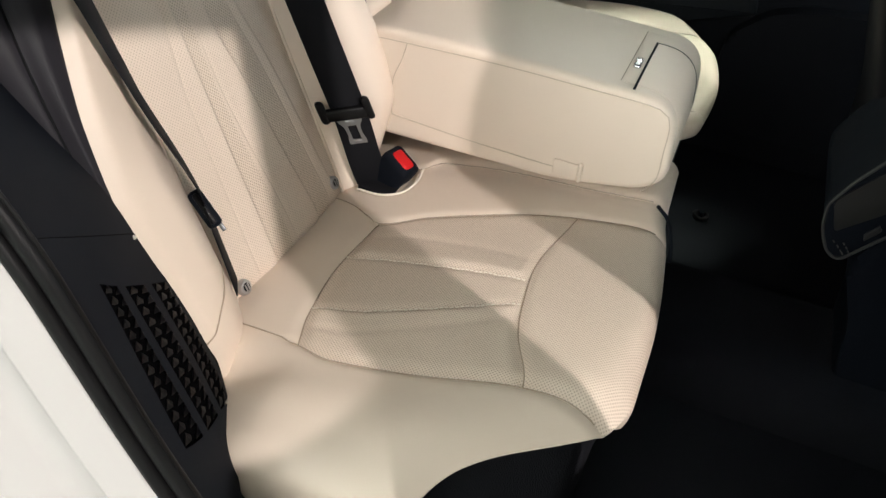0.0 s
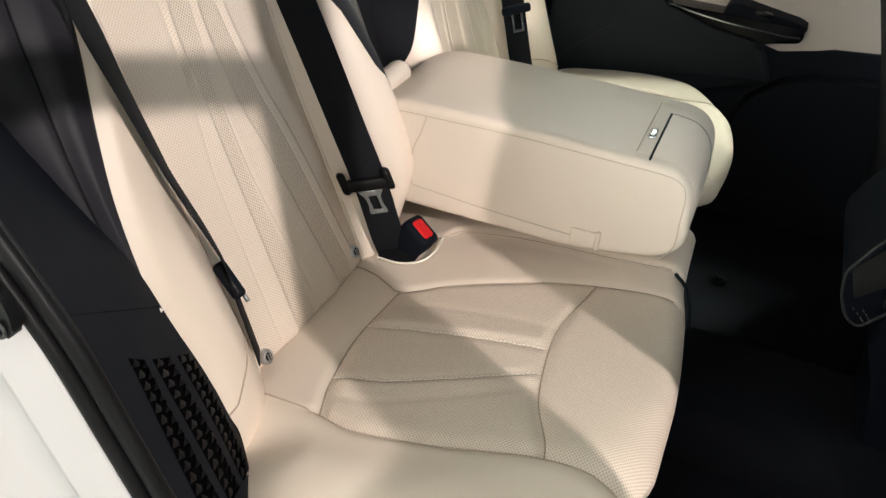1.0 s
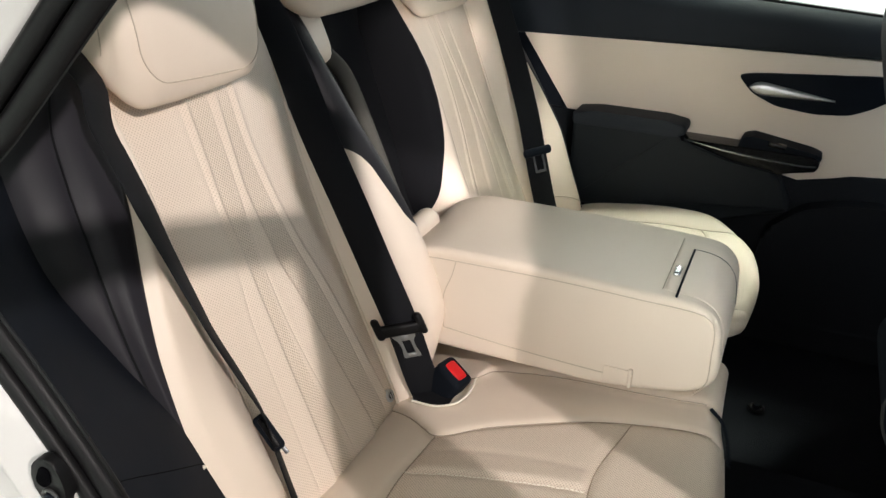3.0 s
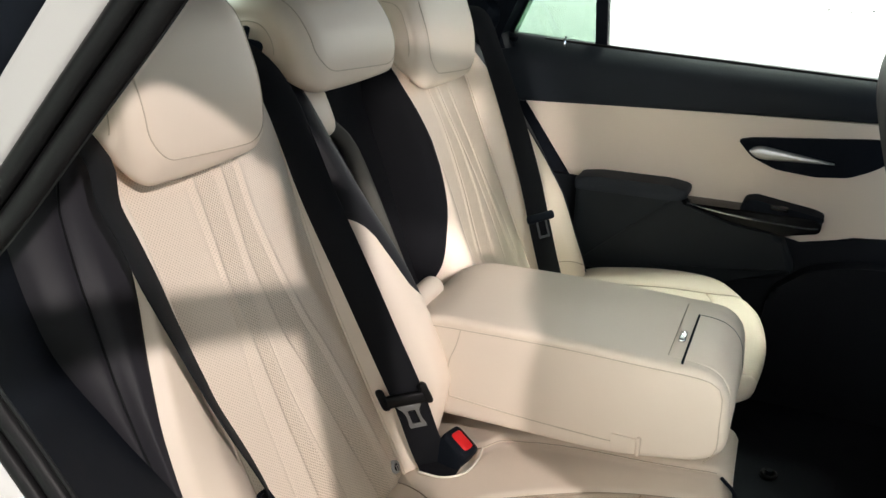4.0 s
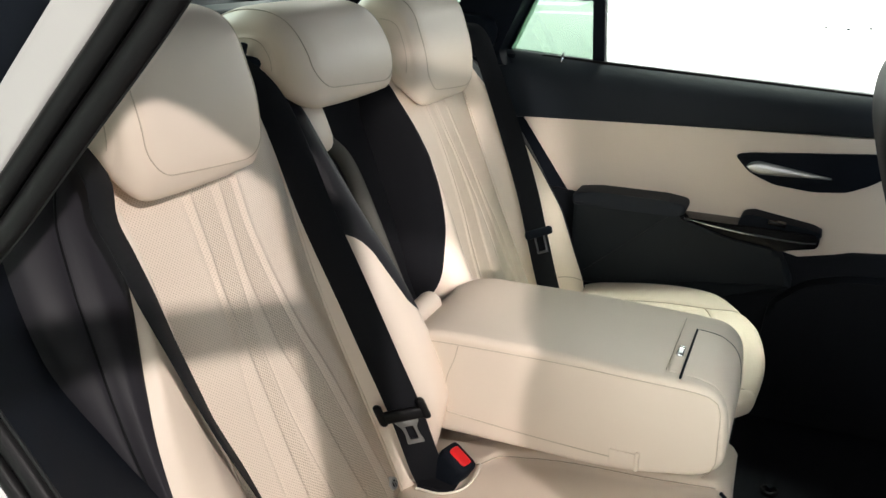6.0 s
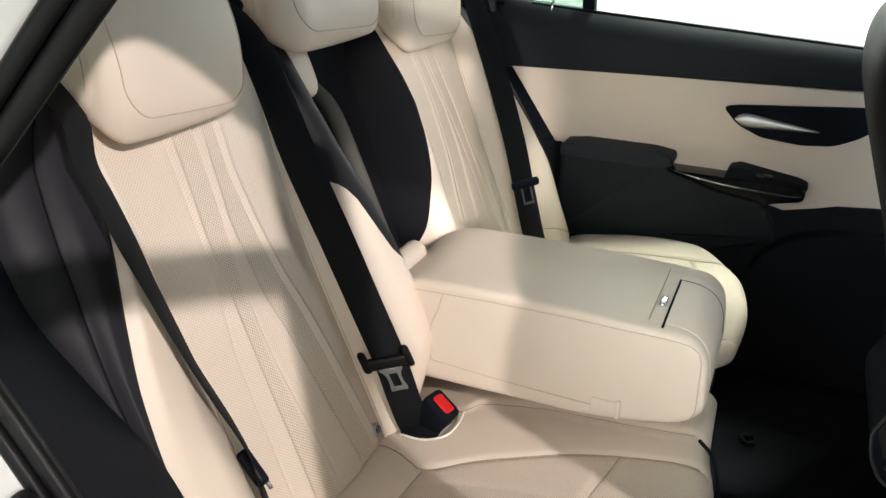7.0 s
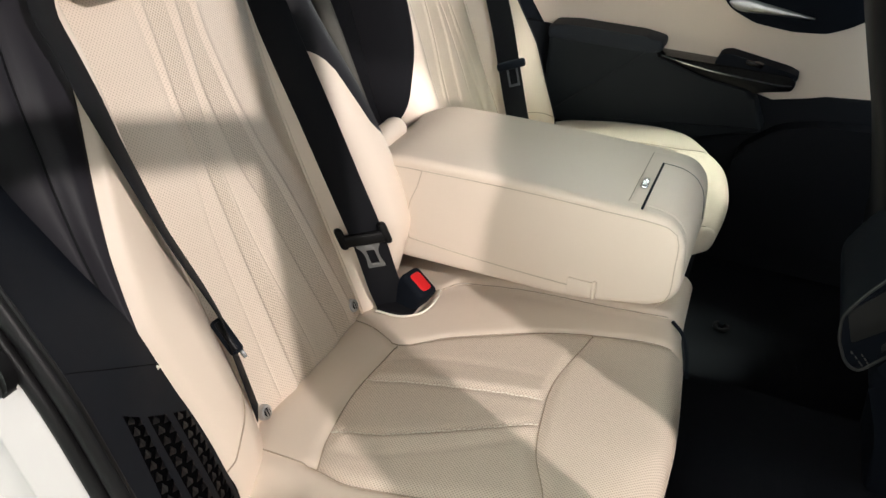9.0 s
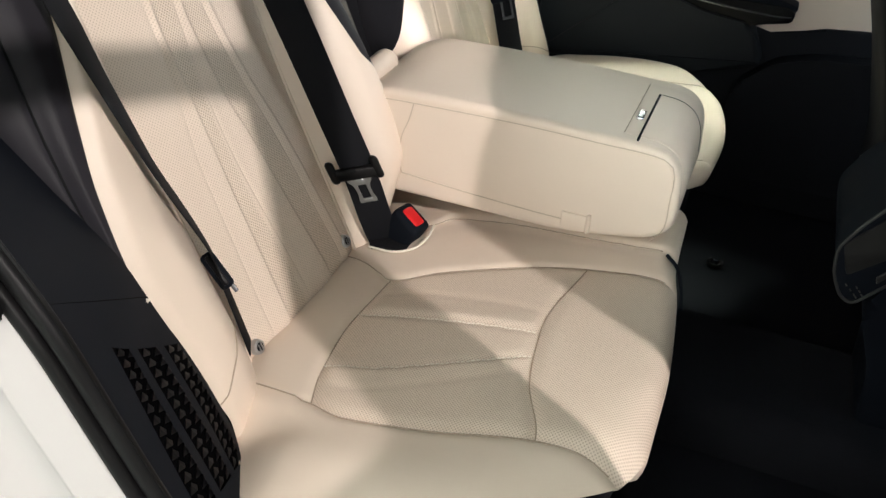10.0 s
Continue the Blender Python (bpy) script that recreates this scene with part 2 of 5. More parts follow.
def stitch_bm(points, radius, step=0.006, fill=0.65):
    """A row of single stitches along a line."""
    p = np.asarray(points, float)
    s = np.r_[0, np.cumsum(np.linalg.norm(np.diff(p, axis=0), axis=1))]
    bm = bmesh.new()
    for a in np.arange(0, s[-1] - step, step):
        w = np.array([a, a + step * fill * 0.5, a + step * fill])
        tube_bm(np.stack([np.interp(w, s, p[:, j]) for j in range(3)], 1), radius, 4, bm)
    return bm


def ribbon(name, points, across, width, thick, mat, parent, n=60, label="", by_length=False):
    """A flat band along a smooth line; across gives its width's direction at a few places."""
    p = curve(points, n)
    ac = np.asarray(across, float)
    at = np.linspace(0, 1, len(ac))
    if by_length:
        at = np.r_[0, np.cumsum(np.linalg.norm(np.diff(np.asarray(points, float), axis=0), axis=1))]
        at = at / at[-1]
    ac = np.stack([np.interp(np.linspace(0, 1, n), at, ac[:, j]) for j in range(3)], 1)
    ac /= np.linalg.norm(ac, axis=1)[:, None]
    d = np.gradient(p, axis=0)
    d /= np.linalg.norm(d, axis=1)[:, None]
    ac -= (ac * d).sum(1)[:, None] * d
    ac /= np.linalg.norm(ac, axis=1)[:, None]
    nn = np.cross(d, ac)
    h, t = width / 2, thick / 2
    ring = [(-h, -t * 0.4), (-h * 0.97, -t), (0, -t), (h * 0.97, -t), (h, -t * 0.4), (h, t * 0.4), (h * 0.97, t), (0, t), (-h * 0.97, t), (-h, t * 0.4)]
    P = np.stack([p + a * ac + b * nn for a, b in ring], 1)
    return sheet(name, P, mat, parent, closed=True, label=label)


def box_bm(size, at=(0, 0, 0), bevel=0.004, seg=2, turn=None, bm=None):
    one = bmesh.new()
    bmesh.ops.create_cube(one, size=1)
    bmesh.ops.scale(one, vec=size, verts=one.verts)
    if bevel:
        bmesh.ops.bevel(one, geom=one.edges[:], offset=bevel, segments=seg, profile=0.5, affect="EDGES")
    m = Matrix.Translation(at) @ (turn.to_4x4() if turn is not None else Matrix.Identity(4))
    bmesh.ops.transform(one, matrix=m, verts=one.verts)
    if bm is None:
        return one
    mesh = bpy.data.meshes.new("piece")
    one.to_mesh(mesh)
    one.free()
    bm.from_mesh(mesh)
    bpy.data.meshes.remove(mesh)
    return bm


def cyl_bm(a, b, r1, r2=None, sides=24, bevel=0.0):
    a, b = Vector(a), Vector(b)
    bm = bmesh.new()
    bmesh.ops.create_cone(bm, cap_ends=True, segments=sides, radius1=r1, radius2=r1 if r2 is None else r2, depth=(b - a).length)
    if bevel:
        rim = [e for e in bm.edges if any(len(f.verts) > 4 for f in e.link_faces)]
        bmesh.ops.bevel(bm, geom=rim, offset=bevel, segments=3, profile=0.5, affect="EDGES")
    m = Matrix.Translation((a + b) / 2) @ (b - a).to_track_quat("Z", "Y").to_matrix().to_4x4()
    bmesh.ops.transform(bm, matrix=m, verts=bm.verts)
    return bm


def rounded(poly, radii, seg=6):
    """A closed outline in a plane with its corners rounded."""
    out = []
    n = len(poly)
    for i in range(n):
        p, q, r = Vector(poly[i - 1]), Vector(poly[i]), Vector(poly[(i + 1) % n])
        k = radii if isinstance(radii, (int, float)) else radii[i]
        a, b = p - q, r - q
        k = min(k, a.length * 0.49, b.length * 0.49)
        a, b = q + a.normalized() * k, q + b.normalized() * k
        for t in np.linspace(0, 1, seg):
            out.append(tuple((1 - t) ** 2 * a + 2 * t * (1 - t) * q + t * t * b))
    return out


def slab_bm(outline, y0, y1, bevel=0.004, seg=2, plane="xz"):
    """An outline given in a plane, made solid from y0 to y1."""
    bm = bmesh.new()
    put = (lambda a, b, c: (a, c, b)) if plane == "xz" else ((lambda a, b, c: (a, b, c)) if plane == "xy" else (lambda a, b, c: (c, a, b)))
    lo = [bm.verts.new(put(a, b, y0)) for a, b in outline]
    hi = [bm.verts.new(put(a, b, y1)) for a, b in outline]
    bm.faces.new(lo[::-1])
    bm.faces.new(hi)
    for i in range(len(lo)):
        j = (i + 1) % len(lo)
        bm.faces.new((lo[i], lo[j], hi[j], hi[i]))
    if bevel:
        rim = [e for e in bm.edges if any(len(f.verts) > 4 for f in e.link_faces)]
        bmesh.ops.bevel(bm, geom=rim, offset=bevel, segments=seg, profile=0.5, affect="EDGES")
    return bm


def pillow_bm(size, at, powers=(4, 4, 4), nu=40, nv=64, shape=None, turn=None):
    """A padded block with generously rounded edges; shape bends it."""
    px, py, pz = powers
    bm = bmesh.new()
    rows = []

    def root(v, e):
        return math.copysign(abs(v) ** e, v)

    for i in range(1, nu):
        th = math.pi * i / nu
        ring = []
        for j in range(nv):
            ph = 2 * math.pi * j / nv
            c = Vector((math.sin(th) * math.cos(ph), math.sin(th) * math.sin(ph), math.cos(th)))
            k = (abs(c.x) ** px + abs(c.y) ** py + abs(c.z) ** pz) ** (-1 / max(powers))
            v = Vector((c.x * k, c.y * k, c.z * k))
            ring.append(v)
        rows.append(ring)
    verts = []
    for ring in rows:
        line = []
        for v in ring:
            v = shape(v.copy()) if shape else v
            line.append(bm.verts.new((v.x * size[0] / 2, v.y * size[1] / 2, v.z * size[2] / 2)))
        verts.append(line)
    for a, b in zip(verts, verts[1:]):
        for j in range(nv):
            k = (j + 1) % nv
            bm.faces.new((a[j], b[j], b[k], a[k]))
    bm.faces.new(verts[0][::-1])
    bm.faces.new(verts[-1])
    m = Matrix.Translation(at) @ (turn.to_4x4() if turn is not None else Matrix.Identity(4))
    bmesh.ops.transform(bm, matrix=m, verts=bm.verts)
    return bm


# ---- the rear bench cushion ----
def cushion_far_seam(x):
    return ease(x, [0.0, 0.05, 0.10, 0.16, 0.224, 0.29, 0.35, 0.41, 0.49], [0.222, 0.246, 0.272, 0.239, 0.213, 0.192, 0.183, 0.181, 0.20])


def cushion_near_seam(x):
    return ease(x, [0.0, 0.12, 0.17, 0.25, 0.37, 0.42, 0.45, 0.49], [0.515, 0.530, 0.543, 0.537, 0.515, 0.511, 0.516, 0.530])


def cushion_rear_seam(w):
    return ease(w, [0.0, 0.27, 0.38, 0.48, 0.53, 0.70], [0.10, 0.100, 0.094, 0.107, 0.122, 0.15])


def cushion_front_seam(w):
    return ease(w, [0.0, 0.19, 0.315, 0.385, 0.435, 0.515, 0.7], [0.36, 0.349, 0.330, 0.337, 0.347, 0.378, 0.39])


def cushion_front(w, side):
    if side < 0:
        return ease(w, [0.0, 0.12, 0.21, 0.39, 0.47, 0.503, 0.525, 0.548, 0.583, 0.604, 0.627, 0.650, 0.69], [0.455, 0.46, 0.475, 0.490, 0.490, 0.481, 0.467, 0.438, 0.391, 0.367, 0.346, 0.333, 0.320])
    return ease(w, [0.0, 0.13, 0.165, 0.19, 0.30, 0.36, 0.44, 0.49, 0.545, 0.58, 0.613, 0.64], [0.400, 0.415, 0.450, 0.465, 0.472, 0.467, 0.452, 0.430, 0.392, 0.355, 0.28, 0.19])


FOLDS = (((0.337, 0.475), (0.142, 0.354)), ((0.757, 0.61), (0.889, 0.687)))


def cushion_half(side, parent):
    """One half of the bench: side -1 is the near half, 1 the far one."""
    WMAX = 0.69 if side < 0 else 0.64
    na = [14, 50, 26]
    nb = [40, 64, 36]
    t = np.r_[np.linspace(0, 1, na[0], endpoint=False), np.linspace(1, 2, na[1], endpoint=False), 3 - (1 - np.linspace(0, 1, na[2] + 1)) ** 1.6]
    s = np.r_[np.linspace(0, 1, nb[0], endpoint=False), np.linspace(1, 2, nb[1], endpoint=False), 3 - (1 - np.linspace(0, 1, nb[2] + 1)) ** 1.6]
    T, S = np.meshgrid(t, s, indexing="ij")
    x = 0.05 + T * 0.15
    for _ in range(6):
        f, n = cushion_far_seam(x), cushion_near_seam(x)
        w = np.where(S < 1, S * f, np.where(S < 2, f + (S - 1) * (n - f), n + (S - 2) * (WMAX - n)))
        r, m, e = cushion_rear_seam(w), cushion_front_seam(w), cushion_front(w, side)
        m = np.minimum(m, r + 0.76 * (e - r))
        x = np.where(T < 1, -0.02 + T * (r + 0.02), np.where(T < 2, r + (T - 1) * (m - r), m + (T - 2) * (e - m)))
    # distance to the rim
    rim = np.r_[np.stack([x[:, -1], w[:, -1]], 1), np.stack([x[-1, ::-1], w[-1, ::-1]], 1)]
    rim = np.concatenate([rim[:-1] + (rim[1:] - rim[:-1]) * f for f in (0, 0.2, 0.4, 0.6, 0.8)])
    dist = np.full(x.shape, 9.0)
    for q in rim:
        dist = np.minimum(dist, np.hypot(x - q[0], w - q[1]))
    z = 0.578 + 0.163 * x
    z += 0.012 * np.exp(-(((w - 0.61) / 0.055) ** 2)) * np.clip(x / 0.1, 0, 1)
    z -= 0.012 * np.exp(-((x + 0.02) / 0.035) ** 2)
    z += 0.014 * (side > 0) * np.exp(-(((w - 0.58) / 0.08) ** 2)) * np.clip(x / 0.08, 0, 1)
    z -= 0.036 * (side < 0) * ease(w, [0.52, 0.54, 0.585, 0.60], [0, 0.1, 1, 1]) * ease(x, [0.04, 0.07, 0.15, 0.21], [1, 0.9, 0.10, 0])
    inside = (T > 1) & (S > 1) & (S < 2)
    ti, si = np.clip(T - 1, 0, 2) / 2, np.clip(S - 1, 0, 1)
    z += np.where(inside, 0.006 * np.sin(np.pi * np.clip(ti, 0, 1)) ** 0.5 * np.sin(np.pi * si) ** 0.5, 0)
    # folds sewn into the middle panel: a stitched tuck on one side, a soft crease on the other
    for (c, k), (c2, k2) in FOLDS:
        f = np.clip(T - 1, 0, 1)
        cs, gs = c + (k - c) * f, c2 + (k2 - c2) * f
        u = (S - 1 - cs) / (gs - cs)
        near = (S - 1 - cs) * 0.3
        sewn = np.where((T > 1) & (T < 2), np.clip(np.minimum(T - 1, 2 - T) / 0.06, 0, 1), 0)
        z -= sewn * 0.0036 * np.exp(-((near / 0.0045) ** 2))
        z += sewn * 0.0042 * np.clip(u / 0.25, 0, 1) * np.clip(1 - u, 0, 1) ** 1.2
        z -= sewn * 0.0012 * np.exp(-(((u - 1) / 0.10) ** 2))
    for d in ((S - 1) * 0.2, (S - 2) * 0.15):
        z -= 0.0040 * np.exp(-((d / 0.0045) ** 2)) * (T > 0.9)
    for d in ((T - 1) * 0.12, (T - 2) * 0.13):
        z -= 0.0040 * np.exp(-((d / 0.0045) ** 2)) * ((S > 1) & (S < 2))
    # the raised middle section under the armrest
    edge_w = ease(x, [0.0, 0.10, 0.125, 0.20, 0.37, 0.44, 0.5], [0.16, 0.125, 0.098, 0.094, 0.114, 0.121, 0.124])
    mid = np.clip((edge_w - w) / 0.012, -1, 1)
    z += (0.006 * (1 + mid) * 0.5 - 0.0022 * np.exp(-(((w - edge_w) / 0.004) ** 2))) * np.clip((x - 0.06) / 0.05, 0, 1)
    R = 0.030 if side < 0 else 0.022
    k = np.clip(dist, 0, R)
    steep = R - np.sqrt(np.maximum(R * R - (R - k) ** 2, 0))
    gentle = 0.036 * np.clip(1 - dist / 0.080, 0, 1) ** 2.2
    slack = np.clip((x - 0.20) / 0.1, 0, 1) * np.clip((w - 0.40) / 0.1, 0, 1) * (side < 0)
    z -= steep + (gentle - steep) * slack
    P = np.stack([x, side * w, z], -1)
    flip = side < 0
    ii = (T[:-1, :-1] + T[1:, 1:]) / 2
    jj = (S[:-1, :-1] + S[1:, 1:]) / 2
    panel = (ii > 1) & (jj > 1) & (jj < 2)
    sheet("seat_panel", P, seat_hole, parent, panel & (ii < 2), flip, "perforated cream leather panel")
    sheet("front_panel", P, seat_hole, parent, panel & (ii > 2), flip, "perforated cream leather front edge")
    sheet("side_bolster", P, leather, parent, ~panel & (jj > 2), flip)
    sheet("seat_base", P, leather, parent, ~panel & (jj < 2), flip)
    # seams
    i1, i2, j1, j2 = na[0], na[0] + na[1], nb[0], nb[0] + nb[1]
    lift = np.array([0, 0, 0.0008])
    part("seam", tube_bm(P[i1, j1 : j2 + 1] + lift, 0.0008), thread, parent)
    part("seam", tube_bm(P[i2, j1 : j2 + 1] + lift, 0.0008), thread, parent)
    part("seam", tube_bm(P[i1:-8, j2] + lift, 0.0008), thread, parent)
    part("seam", tube_bm(P[i1:-8, j1] + lift, 0.0008), thread, parent)
    part("seam", tube_bm(P[3 : i1 + 1, j1] + lift, 0.0008), thread, parent)
    part("seam", tube_bm(P[5 : i1 + 1, j2] + lift, 0.0009), thread, parent)
    for (c, k), _ in FOLDS:
        line = np.array([[np.interp(1 + c + (k - c) * q, s, P[i, :, v]) for v in range(3)] for i, q in zip(range(i1, i2 + 1), np.linspace(0, 1, i2 - i1 + 1))])
        part("stitching", stitch_bm(line + lift, 0.0009), pale_thread, parent)
    if side < 0:
        line = np.array([[np.interp(float(ease(P[i, 0, 0], [0.0, 0.10, 0.125, 0.20, 0.37, 0.44, 0.5], [0.16, 0.125, 0.098, 0.094, 0.114, 0.121, 0.124])), w[i], P[i, :, v]) for v in range(3)] for i in range(na[0] - 2, len(t) - 10)])
        line[:, 1] = -np.abs(line[:, 1])
        part("seam", tube_bm(line + lift, 0.0008), thread, parent)
    # the skirt below the rim
    edge = np.r_[P[:, -1], P[-1, -2::-1]]
    depth = ease(edge[:, 0] + 0.0 * edge[:, 1], [-0.03, 0.16, 0.26, 0.34, 0.46, 0.50], [0.49, 0.50, 0.57, 0.64, 0.65, 0.65])
    depth = np.where(np.abs(edge[:, 1]) < 0.5, 0.50 + 0.10 * np.clip((np.abs(edge[:, 1]) - 0.4) / 0.1, 0, 1), depth)
    if side > 0:
        depth = np.where(edge[:, 0] > 0.36, np.maximum(depth, 0.598), depth)
    depth = np.minimum(depth, edge[:, 2] - 0.004)
    rows = [np.c_[edge[:, :2], edge[:, 2] + (depth - edge[:, 2]) * q] for q in (0, 0.2, 0.5, 0.8, 1)]
    centre = np.array([0.2, side * 0.3])
    inward = centre - edge[:, :2]
    inward /= np.linalg.norm(inward, axis=1)[:, None]
    for q, row in zip((0, 0, 0.002, 0.006, 0.014), rows):
        row[:, :2] += inward * q
    sheet("side_skirt", np.stack(rows), leather, parent, None, flip)
    low = [np.c_[rows[-1][:, :2] + inward * a, np.maximum(rows[-1][:, 2] - b, 0.36)] for a, b in ((0, 0.0), (0.012, 0.004), (0.02, 0.05), (0.03, 0.3))]
    sheet("under_trim", np.stack(low), carpet, parent, None, flip, "black carpeted base")


bench = thing("rear_seat_cushion", (0.2, 0, 0.36), "cream leather rear bench cushion with perforated panels, on a black base", "car seat")
cushion_half(-1, bench)
cushion_half(1, bench)

# ---- the two backrests ----
SLOPE = 0.43
LEAN_N = np.array([1, 0, SLOPE]) / math.hypot(1, SLOPE)


def on_back(w, z, h, side):
    """A place on a backrest: w outward from the car's middle, h proud of the plane."""
    w, z, h = np.broadcast_arrays(np.asarray(w, float), np.asarray(z, float), np.asarray(h, float))
    p = np.stack([-(z - 0.6) * SLOPE, side * w, z], -1)
    return p + h[..., None] * LEAN_N


def back_edges(z, side=1):
    if side < 0:
        inner = ease(z, [0.56, 0.62, 0.66, 0.76, 0.86, 0.955, 1.06, 1.15], [0.125, 0.080, 0.058, 0.043, 0.046, 0.060, 0.072, 0.08])
    else:
        inner = ease(z, [0.56, 0.62, 0.66, 0.80, 0.86, 0.955, 1.06, 1.15], [0.125, 0.10, 0.086, 0.088, 0.108, 0.130, 0.145, 0.15])
    seam_in = ease(z, [0.56, 0.62, 0.80, 0.87, 0.95, 1.0, 1.10, 1.15], [0.205, 0.204, 0.206, 0.204, 0.196, 0.187, 0.170, 0.165])
    seam_out = ease(z, [0.56, 0.62, 0.75, 0.93, 1.05, 1.11, 1.15], [0.480, 0.478, 0.476, 0.486, 0.495, 0.493, 0.47])
    rim = ease(z, [0.56, 0.65, 0.75, 0.83, 0.89, 0.96, 1.06, 1.11, 1.15], [0.59, 0.598, 0.611, 0.600, 0.582, 0.556, 0.518, 0.503, 0.48])
    outer = ease(z, [0.56, 0.70, 0.80, 0.90, 0.98, 1.05, 1.085, 1.115, 1.15], [0.60, 0.618, 0.632, 0.648, 0.655, 0.640, 0.612, 0.56, 0.50])
    return inner, seam_in, seam_out, rim, outer


PLEAT_Z = [0.60, 0.65, 0.72, 0.79, 0.85, 0.93, 0.98, 1.04, 1.12]
PLEAT_SOFT = [[0.428, 0.426, 0.423, 0.419, 0.408, 0.397, 0.393, 0.389, 0.384], [0.342, 0.347, 0.357, 0.363, 0.362, 0.352, 0.345, 0.338, 0.331], [0.245, 0.254, 0.264, 0.277, 0.292, 0.303, 0.305, 0.298, 0.290]]
PLEAT_HARD = [[0.397, 0.396, 0.395, 0.393, 0.391, 0.389, 0.383, 0.377, 0.370], [0.290, 0.300, 0.313, 0.325, 0.338, 0.341, 0.334, 0.324, 0.315], [0.229, 0.238, 0.250, 0.264, 0.281, 0.293, 0.295, 0.288, 0.280]]
PLEAT_UNTIL = [[0.355, 0.358, 0.366, 0.370, 0.368, 0.356, 0.349, 0.342, 0.335], [0.252, 0.260, 0.270, 0.283, 0.297, 0.306, 0.308, 0.301, 0.293], [0.229, 0.238, 0.250, 0.264, 0.281, 0.293, 0.295, 0.288, 0.280]]


def backrest(side, parent):
    z = np.r_[np.linspace(0.53, 0.60, 12, endpoint=False), np.linspace(0.60, 1.09, 60, endpoint=False), np.linspace(1.09, 1.15, 14)]
    inner, a, b, rim, outer = (v[:, None] for v in back_edges(z, side))
    Z = z[:, None]
    amp = ease(Z, [0.55, 0.62, 0.95, 1.08, 1.15], [0.85, 1, 1, 0.55, 0.2])
    roll = -0.35 * np.clip(Z - 1.085, 0, 1) ** 2 / 0.065 - 0.03 * np.clip((0.585 - Z) / 0.03, 0, 1) ** 2
    flip = side > 0

    def grid(q, lo, hi, h):
        w = lo + (hi - lo) * q[None, :]
        return w, np.broadcast_to(Z, w.shape), h + roll

    q = np.linspace(0, 1, 34) ** 1.3

    def split(lo, hi, n):
        """The same bolster between two heights that change across it."""
        out = []
        for f in np.linspace(0, 1, n):
            zr = lo + (hi - lo) * f
            e, a1 = back_edges(zr, side)[:2]
            wr = e + (a1 - e) * q
            ar = ease(zr, [0.55, 0.62, 0.95, 1.08, 1.15], [0.6, 1, 1, 0.55, 0.2]) if side > 0 else ease(zr, [0.55, 0.594, 0.637, 0.682, 0.734, 0.82, 0.851, 0.95, 1.05, 1.15], [0.25, 0.45, 0.78, 1.06, 1.10, 1.03, 0.97, 0.72, 0.45, 0.2])
            hr = ar * bump + (-0.35 * np.clip(zr - 1.085, 0, 1) ** 2 / 0.065 - 0.03 * np.clip((0.585 - zr) / 0.03, 0, 1) ** 2)
            out.append(on_back(wr, zr, hr, side))
        return np.stack(out)

    if side > 0:
        bump = ease(q, [0, 0.06, 0.18, 0.4, 0.7, 0.93, 1], [-0.075, -0.01, 0.032, 0.050, 0.036, 0.006, -0.003])
    else:
        bump = ease(q, [0, 0.06, 0.16, 0.28, 0.41, 0.53, 0.66, 0.78, 0.91, 1], [-0.07, -0.02, 0.02, 0.053, 0.075, 0.086, 0.081, 0.062, 0.028, -0.003])
    if side < 0:
        top = ease(q, [0, 0.3, 0.58, 0.625, 0.66, 0.72, 0.85, 1], [0.74, 0.77, 0.812, 0.850, 0.892, 0.916, 0.940, 1.0])
    else:
        top = ease(q, [0, 0.10, 0.17, 0.27, 0.35, 0.44, 1], [0.742, 0.776, 0.812, 0.858, 0.915, 1.02, 1.08])
    sheet("inner_bolster", split(0.555 + 0 * q, top, 50), leather, parent, None, not flip)
    # The far shoulder gets a blacker material in place of the shade on it.
    sheet("inner_wing", split(top, 1.15 + 0 * q, 30), wing_leather if side < 0 else black_cloth_and_shade, parent, None, not flip, "black leather shoulder")

    # the panel, cut along its pleat lines
    lines = [a[:, 0]]
    for k in (2, 1, 0):
        for v in (PLEAT_UNTIL[k], PLEAT_HARD[k], PLEAT_SOFT[k]):
            if k < 2 or v is not PLEAT_UNTIL[k]:
                lines.append(ease(z, PLEAT_Z, v))
    lines.append(b[:, 0])
    kinds = ["panel", "pleat", "panel", "strip", "pleat", "panel", "strip", "pleat", "panel"]
    cols, ends = [], [0]
    for lo, hi, what in zip(lines, lines[1:], kinds):
        n = 10 if what != "panel" else 18
        for f in np.arange(n) / n:
            cols.append(lo + (hi - lo) * f)
        ends.append(len(cols))
    cols.append(lines[-1])
    w = np.stack(cols, 1)
    across = (w - a) / (b - a)
    h = -0.003 + 0.010 * np.sin(np.pi * np.clip(across, 0, 1)) ** 0.6
    zs = np.broadcast_to(Z, w.shape)
    deep = 0.0028 if side < 0 else 0.0022
    for soft, hard in zip(PLEAT_SOFT, PLEAT_HARD):
        o, i = (ease(zs, PLEAT_Z, v) for v in (soft, hard))
        r = np.clip((o - w) / (o - i), 0, 1)
        d = (i - w) / 0.004
        # a soft rise, a sharp tuck, and a slow return
        h = h + np.where(w >= i, deep * (3 * r**2 - 2 * r**3), deep * np.exp(-np.clip(d, 0, 9) ** 2))
        h = h - 0.0010 * np.exp(-(((i - 0.003 - w) / 0.0028) ** 2)) - 0.0008 * np.exp(-(((w - o) / 0.002) ** 2))
    P = on_back(w, zs, h + roll, side)
    for c0, c1, what in zip(ends, ends[1:], kinds):
        piece = P[:, c0 : c1 + 1]
